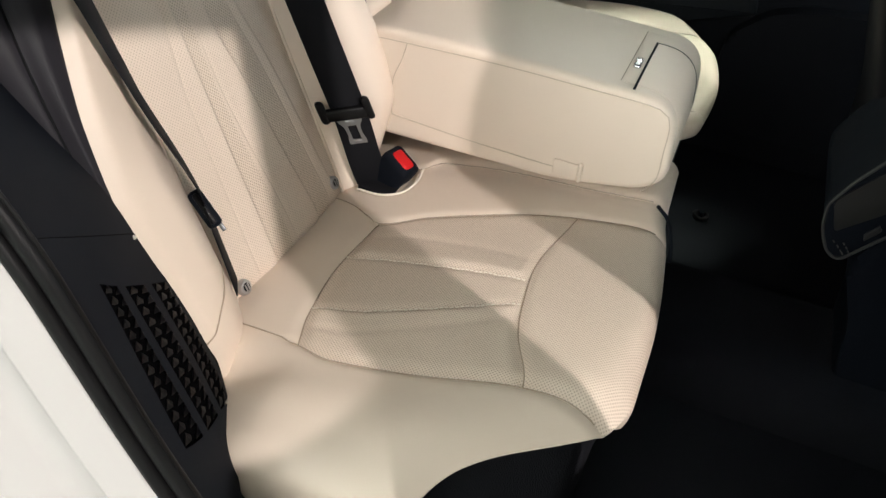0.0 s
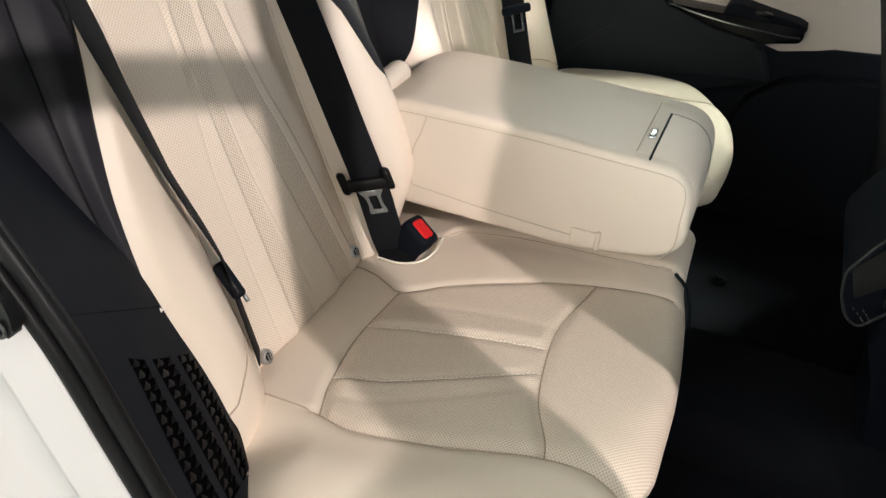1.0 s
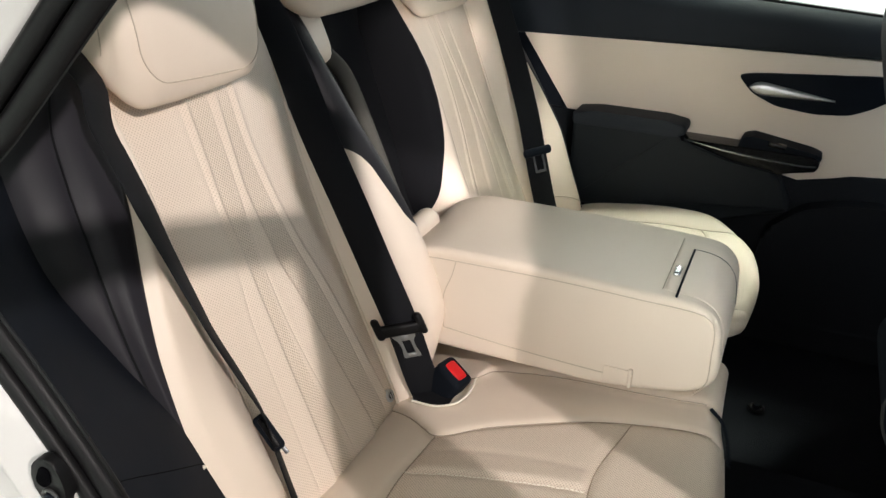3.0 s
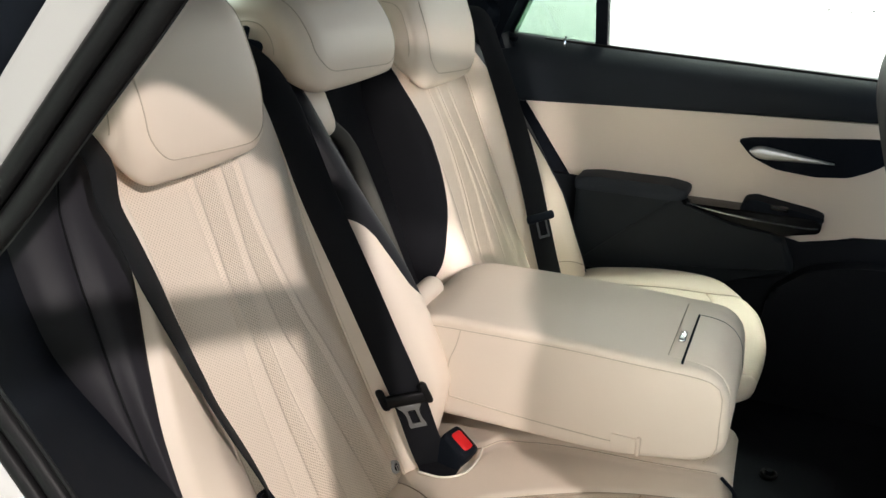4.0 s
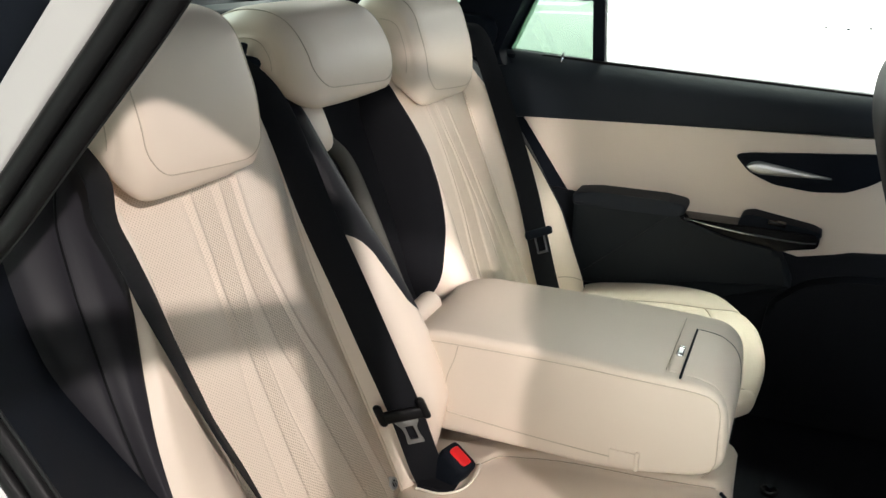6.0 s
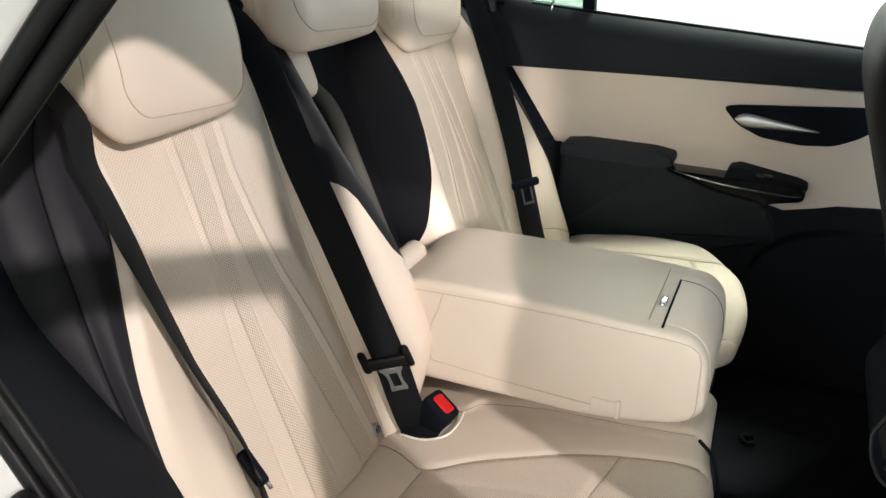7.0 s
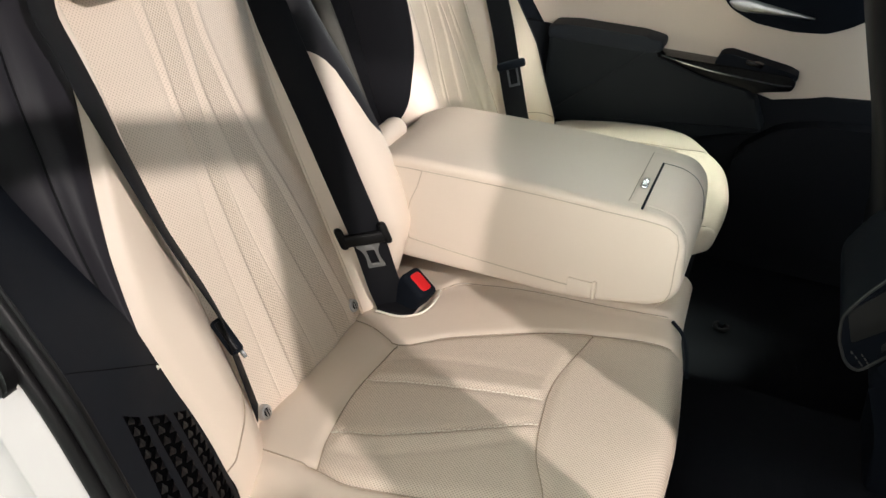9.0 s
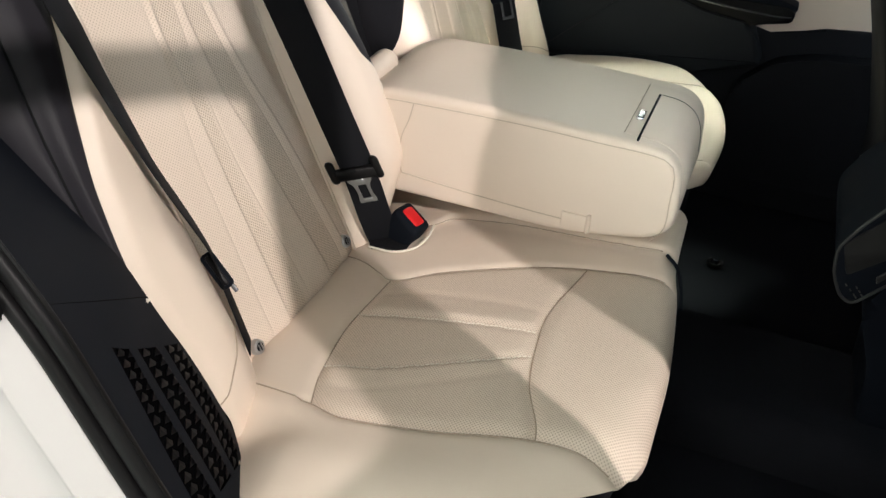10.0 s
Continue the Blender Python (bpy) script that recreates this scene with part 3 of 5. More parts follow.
        if what == "panel":
            sheet("backrest_panel", piece, fine_hole, parent, None, flip, "finely perforated cream leather panel")
        elif what == "strip":
            sheet("pleat_inset", piece, leather_hole, parent, None, flip, "perforated cream leather strip")
        else:
            sheet("pleat", piece, fine_hole, parent, None, flip, "folded cream leather pleat")
    for hard in PLEAT_HARD[:2]:
        line = on_back(ease(z[10:-12], PLEAT_Z, hard) - 0.0035, z[10:-12], 0.0045, side)
        part("stitching", stitch_bm(line, 0.0006), pale_thread, parent)
    for edge, lo in ((a, 0.59), (b, 0.60)):
        line = on_back(edge[6:-6, 0], z[6:-6], -0.0015, side)
        part("piping", tube_bm(line, 0.0024, 8), leather, parent)

    # the bolster beside the closed door is plumper low down
    puff = (side > 0) * 0.026 * np.clip((0.95 - Z) / 0.2, 0, 1) ** 0.8
    q = np.linspace(0, 1, 34)
    w, zz, h = grid(q, b, rim, puff * (q ** 1.5)[None, :] - roll * (Z < 0.6) - 0.014 * np.clip((0.60 - Z) / 0.07, 0, 1) ** 2 + amp * ease(q, [0, 0.08, 0.3, 0.6, 0.85, 1], [-0.003, 0.008, 0.036, 0.054, 0.056, 0.046])[None, :])
    P = on_back(w, zz, h, side)
    sheet("outer_bolster", P, leather, parent, None, not flip)
    at = 17 - 6 * np.linspace(0, 1, 28) ** 1.5
    low = np.array([P[int(f), k] * (1 - f % 1) + P[int(f) + 1, k] * (f % 1) for f, k in zip(at, range(5, 33))])
    part("seam", tube_bm(low + 0.0008 * LEAN_N, 0.0009), thread, parent)
    q = np.linspace(0, 1, 26)
    w, zz, h = grid(q, rim, outer, puff * ((1 - q) ** 0.7)[None, :] + amp * ease(q, [0, 0.08, 0.3, 0.45, 0.5, 0.55, 0.8, 1], [0.046, 0.050, 0.050, 0.042, 0.036, 0.036, 0.022, -0.03])[None, :])
    P = on_back(w, zz, h, side)
    sheet("outer_wing", P, dark_leather, parent, None, not flip, "dark grey leather side pad")
    part("seam", tube_bm(P[20:-8, 13] + 0.001 * LEAN_N, 0.0012), webbing, parent)
    # the solid back behind the padding
    prof = [(-0.05, 0.56), (-0.30, 1.14), (-0.36, 1.10), (-0.12, 0.52)]
    bm = slab_bm(prof, side * 0.13, side * 0.60, 0.01)
    part("back_board", bm, carpet, parent)
    # the child-seat anchor studs low on the panel
    for w0 in (0.213, 0.468):
        c = on_back(w0 + (0.012 if w0 < 0.3 else -0.004), 0.597 if w0 < 0.3 else 0.584, 0.006, side)
        d = LEAN_N
        bm = cyl_bm(c - 0.006 * d, c + 0.0015 * d, 0.0105, 0.0092, 24, 0.001)
        stud = part("anchor_stud", bm, satin, parent, "small round metal stud with a dark mark")
        part("stud_face", cyl_bm(c, c + 0.0022 * d, 0.0055, None, 20), plastic, stud)
        for e in (-0.0022, 0.0022):
            part("stud_mark", box_bm((0.0012, 0.0018, 0.009), c + 0.0026 * d + np.array([0, e, 0]), 0, turn=Matrix.Rotation(-0.4, 3, "Y")), satin, stud)


def profile_pillow(profile, y0, y1, power=3.8, ny=36, seg=8):
    """A cushion with a drawn side profile, closing softly at both ends."""
    loop = np.array(rounded(profile, 0.05, seg))
    c = loop.mean(0)
    t = np.cos(np.linspace(np.pi, 0, ny))
    out = []
    for v in t:
        f = max(0.02, (1 - abs(v) ** power) ** (1 / power))
        y = (y0 + y1) / 2 + v * (y1 - y0) / 2
        p = c + (loop - c) * (0.25 + 0.75 * f if abs(v) < 0.9999 else 0.02)
        out.append(np.c_[p[:, 0], np.full(len(p), y), p[:, 1]])
    return np.stack(out)


def headrest(parent, profile, y0, y1, label, rim=0.032, low=0.17):
    """A headrest: a side profile carried across with rounded rims; its front panel is edged by a seam."""
    loop = np.array(rounded(profile, 0.05, 10))
    loop = np.r_[loop, loop[:1]]
    run = np.r_[0, np.cumsum(np.linalg.norm(np.diff(loop, axis=0), axis=1))]
    at = np.linspace(0, run[-1], 120, endpoint=False)
    loop = np.stack([np.interp(at, run, loop[:, k]) for k in (0, 1)], 1)
    d = np.roll(loop, -1, 0) - np.roll(loop, 1, 0)
    n = np.stack([-d[:, 1], d[:, 0]], 1)
    n /= np.linalg.norm(n, axis=1)[:, None]
    if ((loop - loop.mean(0)) * n).sum() > 0:
        n = -n
    c, half, mid = loop.mean(0), (y1 - y0) / 2, (y0 + y1) / 2

    def ring(v, q=0.0):
        """The outline at v across, -1 to 1; q shrinks the end faces toward their middle."""
        e = max(0.0, (abs(v) * half - (half - rim)) / rim)
        inset = rim * (1 - math.sqrt(max(0, 1 - e * e)))
        full = c + (loop - c) * (1 - inset / 0.085) - n * 0.004 * (1 - v * v)
        full = c + (full - c) * (1 - q)
        puff = 0.010 * (1 - (1 - q) ** 2) * np.sign(v)
        return np.c_[full[:, 0], np.full(len(full), mid + v * half + puff), full[:, 1]]

    ends = [0.999, 0.8, 0.6, 0.4, 0.2, 0.1, 0.04]
    curve_in = 1 - (1 - np.cos(np.linspace(0, np.pi / 2, 9))[::-1]) * rim / half
    inner = np.linspace(-(1 - rim / half), 1 - rim / half, 15)[1:-1]
    rows = [ring(-1, q) for q in ends] + [ring(-v) for v in curve_in[::-1]] + [ring(v) for v in inner] + [ring(v) for v in curve_in] + [ring(1, q) for q in ends[::-1]]
    head = sheet("headrest", np.stack(rows), leather, parent, None, False, label, closed=True)
    # the seam of the front panel runs down one rim, along the bottom and up the other
    bottom = int(np.argmin(np.abs(loop[:, 1] - loop[:, 1].min() - 0.012) + 3 * np.maximum(0, loop[:, 0].max() - 0.03 - loop[:, 0])))
    step = 1 if loop[(bottom + 4) % 120, 1] > loop[bottom, 1] else -1
    drop = 2.3
    side = 1 - 0.55 * rim / half
    trace = [(bottom + step * k, -side) for k in range(58, 13, -1)]
    trace += [(bottom + step * (drop * (1 + side - 0.30 * (1 - math.cos(a))) + 8 * (1 - math.sin(a))), -side + 0.30 * (1 - math.cos(a))) for a in np.linspace(0, np.pi / 2, 10)]
    trace += [(bottom + step * drop * (1 - v), v) for v in np.linspace(-side + 0.32, side - 0.32, 16)]
    trace += [(bottom + step * (drop * (1 - side + 0.30 * (1 - math.cos(a))) + 8 * (1 - math.sin(a))), side - 0.30 * (1 - math.cos(a))) for a in np.linspace(np.pi / 2, 0, 10)]
    trace += [(bottom + step * k, side) for k in range(9, 58)]
    line = []
    for k, v in trace:
        r = ring(v)
        i, f = int(math.floor(k)), k - math.floor(k)
        line.append(r[i % 120] * (1 - f) + r[(i + 1) % 120] * f)
    line = np.array(line)
    part("seam", tube_bm(line + (line - line.mean(0)) * 0.004, 0.0008, 6), soft_thread, head)
    for s0 in (-1, 1):
        r = ring(s0, low)
        part("seam", tube_bm(np.array([r[(bottom + step * k) % 120] for k in range(2, 54)]) + np.array([0, s0 * 0.0012, 0]), 0.0007, 6), soft_thread, head)


SIDE_HEAD = [(-0.162, 1.062), (-0.147, 1.09), (-0.148, 1.15), (-0.182, 1.252), (-0.262, 1.265), (-0.315, 1.218), (-0.25, 1.125)]
MID_HEAD = [(-0.160, 1.099), (-0.155, 1.17), (-0.20, 1.240), (-0.29, 1.250), (-0.37, 1.205), (-0.30, 1.165)]


near_back = thing("passenger_seat", (-0.1, -0.35, 0.57), "reclined cream leather rear seat back with headrest and dark shoulder pads", "car seat", "rear seats")
backrest(-1, near_back)
headrest(near_back, SIDE_HEAD, -0.494, -0.259, "padded cream leather headrest")
far_back = thing("passenger_seat", (-0.1, 0.35, 0.57), "reclined cream leather rear seat back with headrest and dark shoulder pads", "car seat", "rear seats")
backrest(1, far_back)
headrest(far_back, [(a, b - 0.008) for a, b in SIDE_HEAD], 0.208, 0.452, "padded cream leather headrest")

# ---- the middle backrest, with the hollow that the armrest folds into ----
middle = thing("middle_seat", (-0.1, 0, 0.6), "narrow middle seat back with a black hollow behind the folded armrest", "car seat")
z = np.linspace(0.60, 1.11, 40)
q = np.linspace(-0.2, 0.2, 30)
zz, ww = np.meshgrid(z, q, indexing="ij")
sheet("hollow", on_back(ww, zz, -0.055 + 0.02 * np.cos(ww * 8), 1), black_cloth_and_shade, middle, None, True)
pts = [(-0.215, -0.012, 1.035), (-0.192, -0.004, 1.011), (-0.172, 0.0, 0.972), (-0.133, 0.001, 0.883), (-0.096, 0.003, 0.795)]
# Edge pad in grey rather than cream, to put its shade into the colour.
part("side_edge", tube_bm(curve(pts, 30), 0.013, 14), edge_mark_grey, middle, "seat edge in a grey that stands in for shade")
part("neck", pillow_bm((0.06, 0.070, 0.10), (-0.226, -0.062, 1.070), (4, 5, 5), 20, 32, None, Matrix.Rotation(-0.4, 3, "Y")), leather, middle)
part("back_board", slab_bm([(-0.05, 0.50), (-0.32, 1.10), (-0.38, 1.08), (-0.12, 0.46)], -0.135, 0.135, 0.005), carpet, middle)
headrest(middle, MID_HEAD, -0.152, 0.136, "low padded cream leather headrest", 0.046)

# ---- the folded armrest ----
def padded(profile, radii, y0, y1, r, seg=8):
    """A padded block: a side outline carried across, its two rims rounded; also gives the rim line at y0."""
    loop = np.array(rounded(profile, radii, seg))
    loop = np.r_[loop, loop[:1]]
    run = np.r_[0, np.cumsum(np.linalg.norm(np.diff(loop, axis=0), axis=1))]
    at = np.linspace(0, run[-1], 180, endpoint=False)
    loop = np.stack([np.interp(at, run, loop[:, k]) for k in (0, 1)], 1)
    d = np.roll(loop, -1, 0) - np.roll(loop, 1, 0)
    n = np.stack([-d[:, 1], d[:, 0]], 1)
    n /= np.linalg.norm(n, axis=1)[:, None]
    if ((loop - loop.mean(0)) * n).sum() > 0:
        n = -n
    c = loop.mean(0)
    rows = []
    for f, y in ((0.0004, y0), (0.5, y0), (0.9, y0)):
        rows.append((c + (loop + n * r - c) * f, y))
    turn = np.linspace(np.pi / 2, 0, 8)
    rows += [(loop + n * r * (1 - np.cos(a)), y0 + r * (1 - np.sin(a))) for a in turn]
    rows += [(loop, y0 + r + (y1 - y0 - 2 * r) * k) for k in (0.25, 0.5, 0.75)]
    rows += [(loop + n * r * (1 - np.cos(a)), y1 - r * (1 - np.sin(a))) for a in turn[::-1]]
    for f, y in ((0.9, y1), (0.5, y1), (0.0004, y1)):
        rows.append((c + (loop + n * r - c) * f, y))
    P = np.stack([np.c_[p[:, 0], np.full(len(p), y), p[:, 1]] for p, y in rows])
    return P, P[4]


armrest = thing("folding_armrest", (0.2, -0.01, 0.64), "cream leather centre armrest folded down onto the cushion", "armrest")
P, rim = padded([(-0.02, 0.640), (0.30, 0.643), (0.415, 0.665), (0.445, 0.69), (0.436, 0.800), (0.20, 0.808), (0.01, 0.805), (-0.05, 0.77), (-0.05, 0.68)], [0.02, 0.05, 0.03, 0.03, 0.05, 0.08, 0.04, 0.03, 0.03], -0.129, 0.107, 0.011)
sheet("pad", P, leather, armrest, None, False, "", True)
loop = [p for p in P[len(P) // 2] if p[0] > 0.352 and p[2] > 0.725]
loop = curve(sorted(loop, key=lambda p: p[0] - 3 * p[2], reverse=True), 30)
out = np.gradient(loop, axis=0)
out = np.stack([-out[:, 2], 0 * out[:, 0], out[:, 0]], 1)
out /= np.linalg.norm(out, axis=1)[:, None]
out *= np.sign(out[len(out) // 2, 0] + out[len(out) // 2, 2])
plate = [np.stack([np.array([p[0], y, p[2]]) + n * e for p, n in zip(loop, out)]) for y, e in ((-0.1075, -0.002), (-0.1065, 0.0010), (-0.105, 0.0015), (-0.03, 0.0016), (0.05, 0.0016), (0.074, 0.0015), (0.0755, 0.0010), (0.0765, -0.002))]
sheet("lid", np.stack(plate), leather, armrest, None, False, "flat cup holder lid")
part("slot", box_bm((0.003, 0.160, 0.006), (0.374, -0.040, 0.8022), 0.0005), plastic, armrest, "thin black slot")
gap = np.array([np.array([p[0], 0.041, p[2]]) + n * 0.0016 for p, n in zip(loop, out) if p[0] > 0.373])
gap = np.r_[gap[:-6], gap[-6:] + np.linspace(0, 1, 6)[:, None] * np.array([0, 0.012, 0])] if gap[0, 0] < gap[-1, 0] else gap
part("lid_gap", tube_bm(gap, 0.0007), plastic, armrest)
part("latch", box_bm((0.010, 0.030, 0.007), (0.3635, -0.046, 0.8055), 0.0032, 3), chrome, armrest, "small chrome latch")
part("lid_edge", tube_bm(np.array([[0.3535, y, 0.8036] for y in np.linspace(-0.105, 0.075, 12)]), 0.0006), thread, armrest)
stitch_lines = (
    [(0.417, 0.668), (0.427, 0.679), (0.432, 0.694), (0.431, 0.730), (0.430, 0.768), (0.423, 0.784), (0.402, 0.7905), (0.33, 0.792), (0.22, 0.7935), (0.10, 0.791), (0.0, 0.786), (-0.03, 0.775)],
    [(0.295, 0.6665), (0.25, 0.667), (0.20, 0.6685), (0.14, 0.671), (0.048, 0.677)],
    [(0.048, 0.677), (0.044, 0.700), (0.047, 0.735), (0.058, 0.765), (0.064, 0.789)])
for pts in stitch_lines:
    part("seam", tube_bm(curve([(a, -0.1292, b) for a, b in pts], 40), 0.0008), soft_thread, armrest)
part("strap", box_bm((0.036, 0.004, 0.024), (0.311, -0.1295, 0.668), 0.0015), leather, armrest, "small cream pull strap")
part("strap_loop", box_bm((0.007, 0.007, 0.030), (0.331, -0.1305, 0.669), 0.003, 3), leather, armrest)
part("roll", cyl_bm((-0.034, -0.092, 0.788), (-0.034, -0.004, 0.792), 0.020, None, 24, 0.010), leather, armrest)

# ---- belts ----
belt_mid = thing("seat_belt", (-0.1, -0.2, 0.6), "black seat belt hanging down the backrest with its metal tongue", "seat belt", "seat belts")
pts = [(-0.33, -0.20, 1.20), (-0.25, -0.20, 1.185), (-0.180, -0.210, 1.135), (-0.104, -0.221, 0.985), (-0.058, -0.214, 0.88), (-0.02, -0.202, 0.78), (0.015, -0.198, 0.70), (0.04, -0.19, 0.62), (0.05, -0.18, 0.585)]
acr = [(0.1, 1, 0), (0.25, 1, 0.05), (0.55, 1, 0.1), (0.8, 0.8, 0.2), (0.8, 0.7, 0.25), (0.75, 0.6, 0.3), (0.8, 0.55, 0.3), (0.75, 0.6, 0.2), (0.7, 0.6, 0.2)]
ribbon("webbing", pts, acr, 0.047, 0.0014, webbing, belt_mid)
tdir = Vector((0.051, 0.034, 0.008)).normalized()
down = Vector((0.035, 0.008, -0.08)).normalized()
nrm = tdir.cross(down)
basis = Matrix((tdir, down, nrm)).transposed()
tc = Vector((0.012, -0.205, 0.705))
tongue = part("tongue", box_bm((0.064, 0.019, 0.012), tc + down * 0.002, 0.005, 3, basis), rubber, belt_mid, "black plastic tongue holder")
for sx in (-1, 1):
    part("holder_end", box_bm((0.012, 0.034, 0.015), tc - down * 0.003 + tdir * 0.0310 * sx, 0.0056, 4, basis), rubber, tongue)
    cheek = [(0.0215, 0.006), (0.0205, 0.011), (0.0150, 0.016), (0.0128, 0.024), (0.0128, 0.032), (0.0155, 0.041), (0.0150, 0.0455), (0.0075, 0.0455), (0.0075, 0.012), (0.0075, 0.006)]
    bm = slab_bm(rounded([(a * 0.8 * sx, b + 0.004) for a, b in cheek], 0.0012, 3), -0.0015, 0.0015, 0.0005, 1)
    bm.transform(Matrix.Translation(tc) @ Matrix((tdir, -nrm, down)).transposed().to_4x4())
    part("blade", bm, steel, tongue, "grey steel tongue")
for d, h in ((0.0165, 0.009), (0.046, 0.007)):
    part("blade", box_bm((0.0135, h, 0.003), tc + down * d, 0.0006, 2, basis), steel, tongue)
guide = part("belt_guide", tube_bm(curve([(-0.262, -0.195, 1.178), (-0.240, -0.175, 1.180), (-0.230, -0.145, 1.168), (-0.230, -0.110, 1.146)], 20), 0.007, 10), plastic, belt_mid, "black plastic belt guide")
part("guide_prong", box_bm((0.010, 0.016, 0.030), (-0.240, -0.184, 1.190), 0.004, 2, Matrix.Rotation(0.3, 3, "Y")), plastic, guide)

belt_near = thing("seat_belt", (-0.1, -0.53, 0.6), "black seat belt along the outer bolster with its tongue", "seat belt", "seat belts")
pts = [(-0.33, -0.53, 1.16), (-0.235, -0.54, 1.17), (-0.161, -0.537, 1.114), (-0.141, -0.550, 1.074), (-0.120, -0.553, 1.043), (-0.096, -0.554, 0.998), (-0.075, -0.551, 0.950), (-0.054, -0.544, 0.895), (-0.040, -0.537, 0.855), (-0.022, -0.495, 0.745), (-0.01, -0.488, 0.69), (0.02, -0.492, 0.61)]
acr = [(-0.1, 1, 0), (-0.2, 1, -0.1), (-0.28, 1, -0.2), (-0.28, 0.91, -0.30), (-0.36, 0.90, -0.24), (-0.40, 0.91, -0.16), (-0.53, 0.83, -0.12), (-0.62, 0.77, -0.07), (-0.70, 0.70, 0.0), (-0.76, 0.65, 0.03), (-0.58, 0.78, -0.25), (-0.55, 0.80, -0.25)]
ribbon("webbing", pts, acr, 0.047, 0.0014, webbing, belt_near, by_length=True)
along = Vector((0.70, -0.10, -0.70)).normalized()
flat = along.cross(Vector((0.45, -0.70, 0.55))).normalized()
tb = Matrix((flat.cross(along), flat, along)).transposed()
tc_near = Vector((-0.014, -0.493, 0.712))
tongue = part("tongue", box_bm((0.011, 0.017, 0.047), tc_near, 0.005, 3, tb), plastic, belt_near, "black plastic tongue holder")
part("slot_lip", box_bm((0.013, 0.008, 0.040), tc_near + flat.cross(along) * 0.001, 0.003, 2, tb), rubber, tongue)
part("blade", box_bm((0.003, 0.005, 0.016), tc_near + along * 0.024 - flat * 0.004, 0.001, 2, tb), dimmed_steel, tongue)

belt_far = thing("seat_belt", (-0.1, 0.53, 0.6), "black seat belt hanging over the far backrest", "seat belt", "seat belts")
pts = [(-0.33, 0.56, 1.17), (-0.25, 0.56, 1.175), (-0.19, 0.545, 1.168), (-0.143, 0.525, 1.085), (-0.093, 0.515, 0.970), (-0.038, 0.488, 0.843), (-0.012, 0.476, 0.765), (0.035, 0.448, 0.64), (0.06, 0.44, 0.60)]
acr = [(0.1, 1, 0), (0.3, 1, 0), (0.6, 0.9, 0.1), (0.75, 0.8, 0.15), (0.8, 0.7, 0.2), (0.8, 0.7, 0.2), (0.8, 0.7, 0.2), (0.75, 0.7, 0.2), (0.7, 0.7, 0.2)]
ribbon("webbing", pts, acr, 0.047, 0.0014, webbing, belt_far)
fdir = Vector((0.75, 0.68, 0.18)).normalized()
fdown = Vector((0.047, -0.028, -0.125)).normalized()
ft = Matrix((fdir, fdown, fdir.cross(fdown))).transposed()
fc = Vector((-0.006, 0.474, 0.765))
tongue = part("tongue", box_bm((0.062, 0.018, 0.013), fc, 0.006, 3, ft), plastic, belt_far, "black plastic tongue holder")
for sx in (-1, 1):
    part("blade", box_bm((0.004, 0.034, 0.003), fc + fdown * 0.024 + fdir * 0.010 * sx, 0.001, 2, ft), dimmed_steel, tongue)
part("blade", box_bm((0.024, 0.005, 0.003), fc + fdown * 0.041, 0.001, 2, ft), dimmed_steel, tongue)

buckle = thing("seat_belt_buckle", (0.07, -0.17, 0.59), "black seat belt buckle with a red button", "buckle")
up = Vector((0.50, -0.10, 0.86)).normalized()
sx = Vector((0.73, -0.20, -0.66))
sx = (sx - up * sx.dot(up)).normalized()
bt = Matrix((sx, up.cross(sx), up)).transposed()
bc = Vector((0.086, -0.166, 0.632))
part("housing", box_bm((0.050, 0.040, 0.085), bc - up * 0.0435, 0.009, 3, bt), plastic, buckle)
part("button", box_bm((0.034, 0.023, 0.012), bc - up * 0.0042, 0.006, 3, bt), red, buckle, "red release button")
part("tray_lip", tube_bm(curve([(0.035, -0.210, 0.590), (0.075, -0.212, 0.594), (0.102, -0.196, 0.599), (0.110, -0.165, 0.603), (0.106, -0.135, 0.604)], 40), 0.0017, 8), pale_thread, buckle, "pale moulded lip of the buckle tray")
part("tray", slab_bm(rounded([(0.03, -0.205), (0.08, -0.205), (0.10, -0.185), (0.102, -0.135), (0.03, -0.135)], 0.012), 0.572, 0.5925, 0.001, plane="xy"), black_cloth_and_shade, buckle)

edge_strip = tagged(part("edge_strip", tube_bm(curve([(0.444, -0.130, 0.652), (0.462, -0.150, 0.648), (0.474, -0.185, 0.640), (0.480, -0.215, 0.630)], 24), 0.0026, 8), plastic), "thin black plastic strip at the cushion's front edge", "trim")

# ---- the car's shell ----
floor_pan = thing("car_floor", (0.6, 0, 0.3), "black carpeted car floor with a raised tunnel", "floor", kind="structure")
part("carpet", box_bm((1.6, 1.46, 0.04), (0.75, 0, 0.30), 0.01), carpet, floor_pan)
part("tunnel", box_bm((1.2, 0.26, 0.12), (0.95, 0, 0.35), 0.04, 4), carpet, floor_pan)

far_door = thing("rear_door", (0.3, 0.74, 0.4), "closed far rear door with cream panel and black trims", "car door")
part("lower_trim", slab_bm([(-0.2, 0.30), (1.0, 0.30), (1.0, 0.78), (0.6, 0.74), (0.50, 0.71), (0.30, 0.76), (0.0, 0.80), (-0.2, 0.80)], 0.70, 0.78, 0.006), door_lower, far_door)
part("cream_panel", slab_bm([(0.03, 0.74), (-0.13, 0.965), (1.0, 0.985), (1.0, 0.74), (0.64, 0.745), (0.507, 0.706), (0.40, 0.73)], 0.705, 0.775, 0.004), leather, far_door)
rows = []
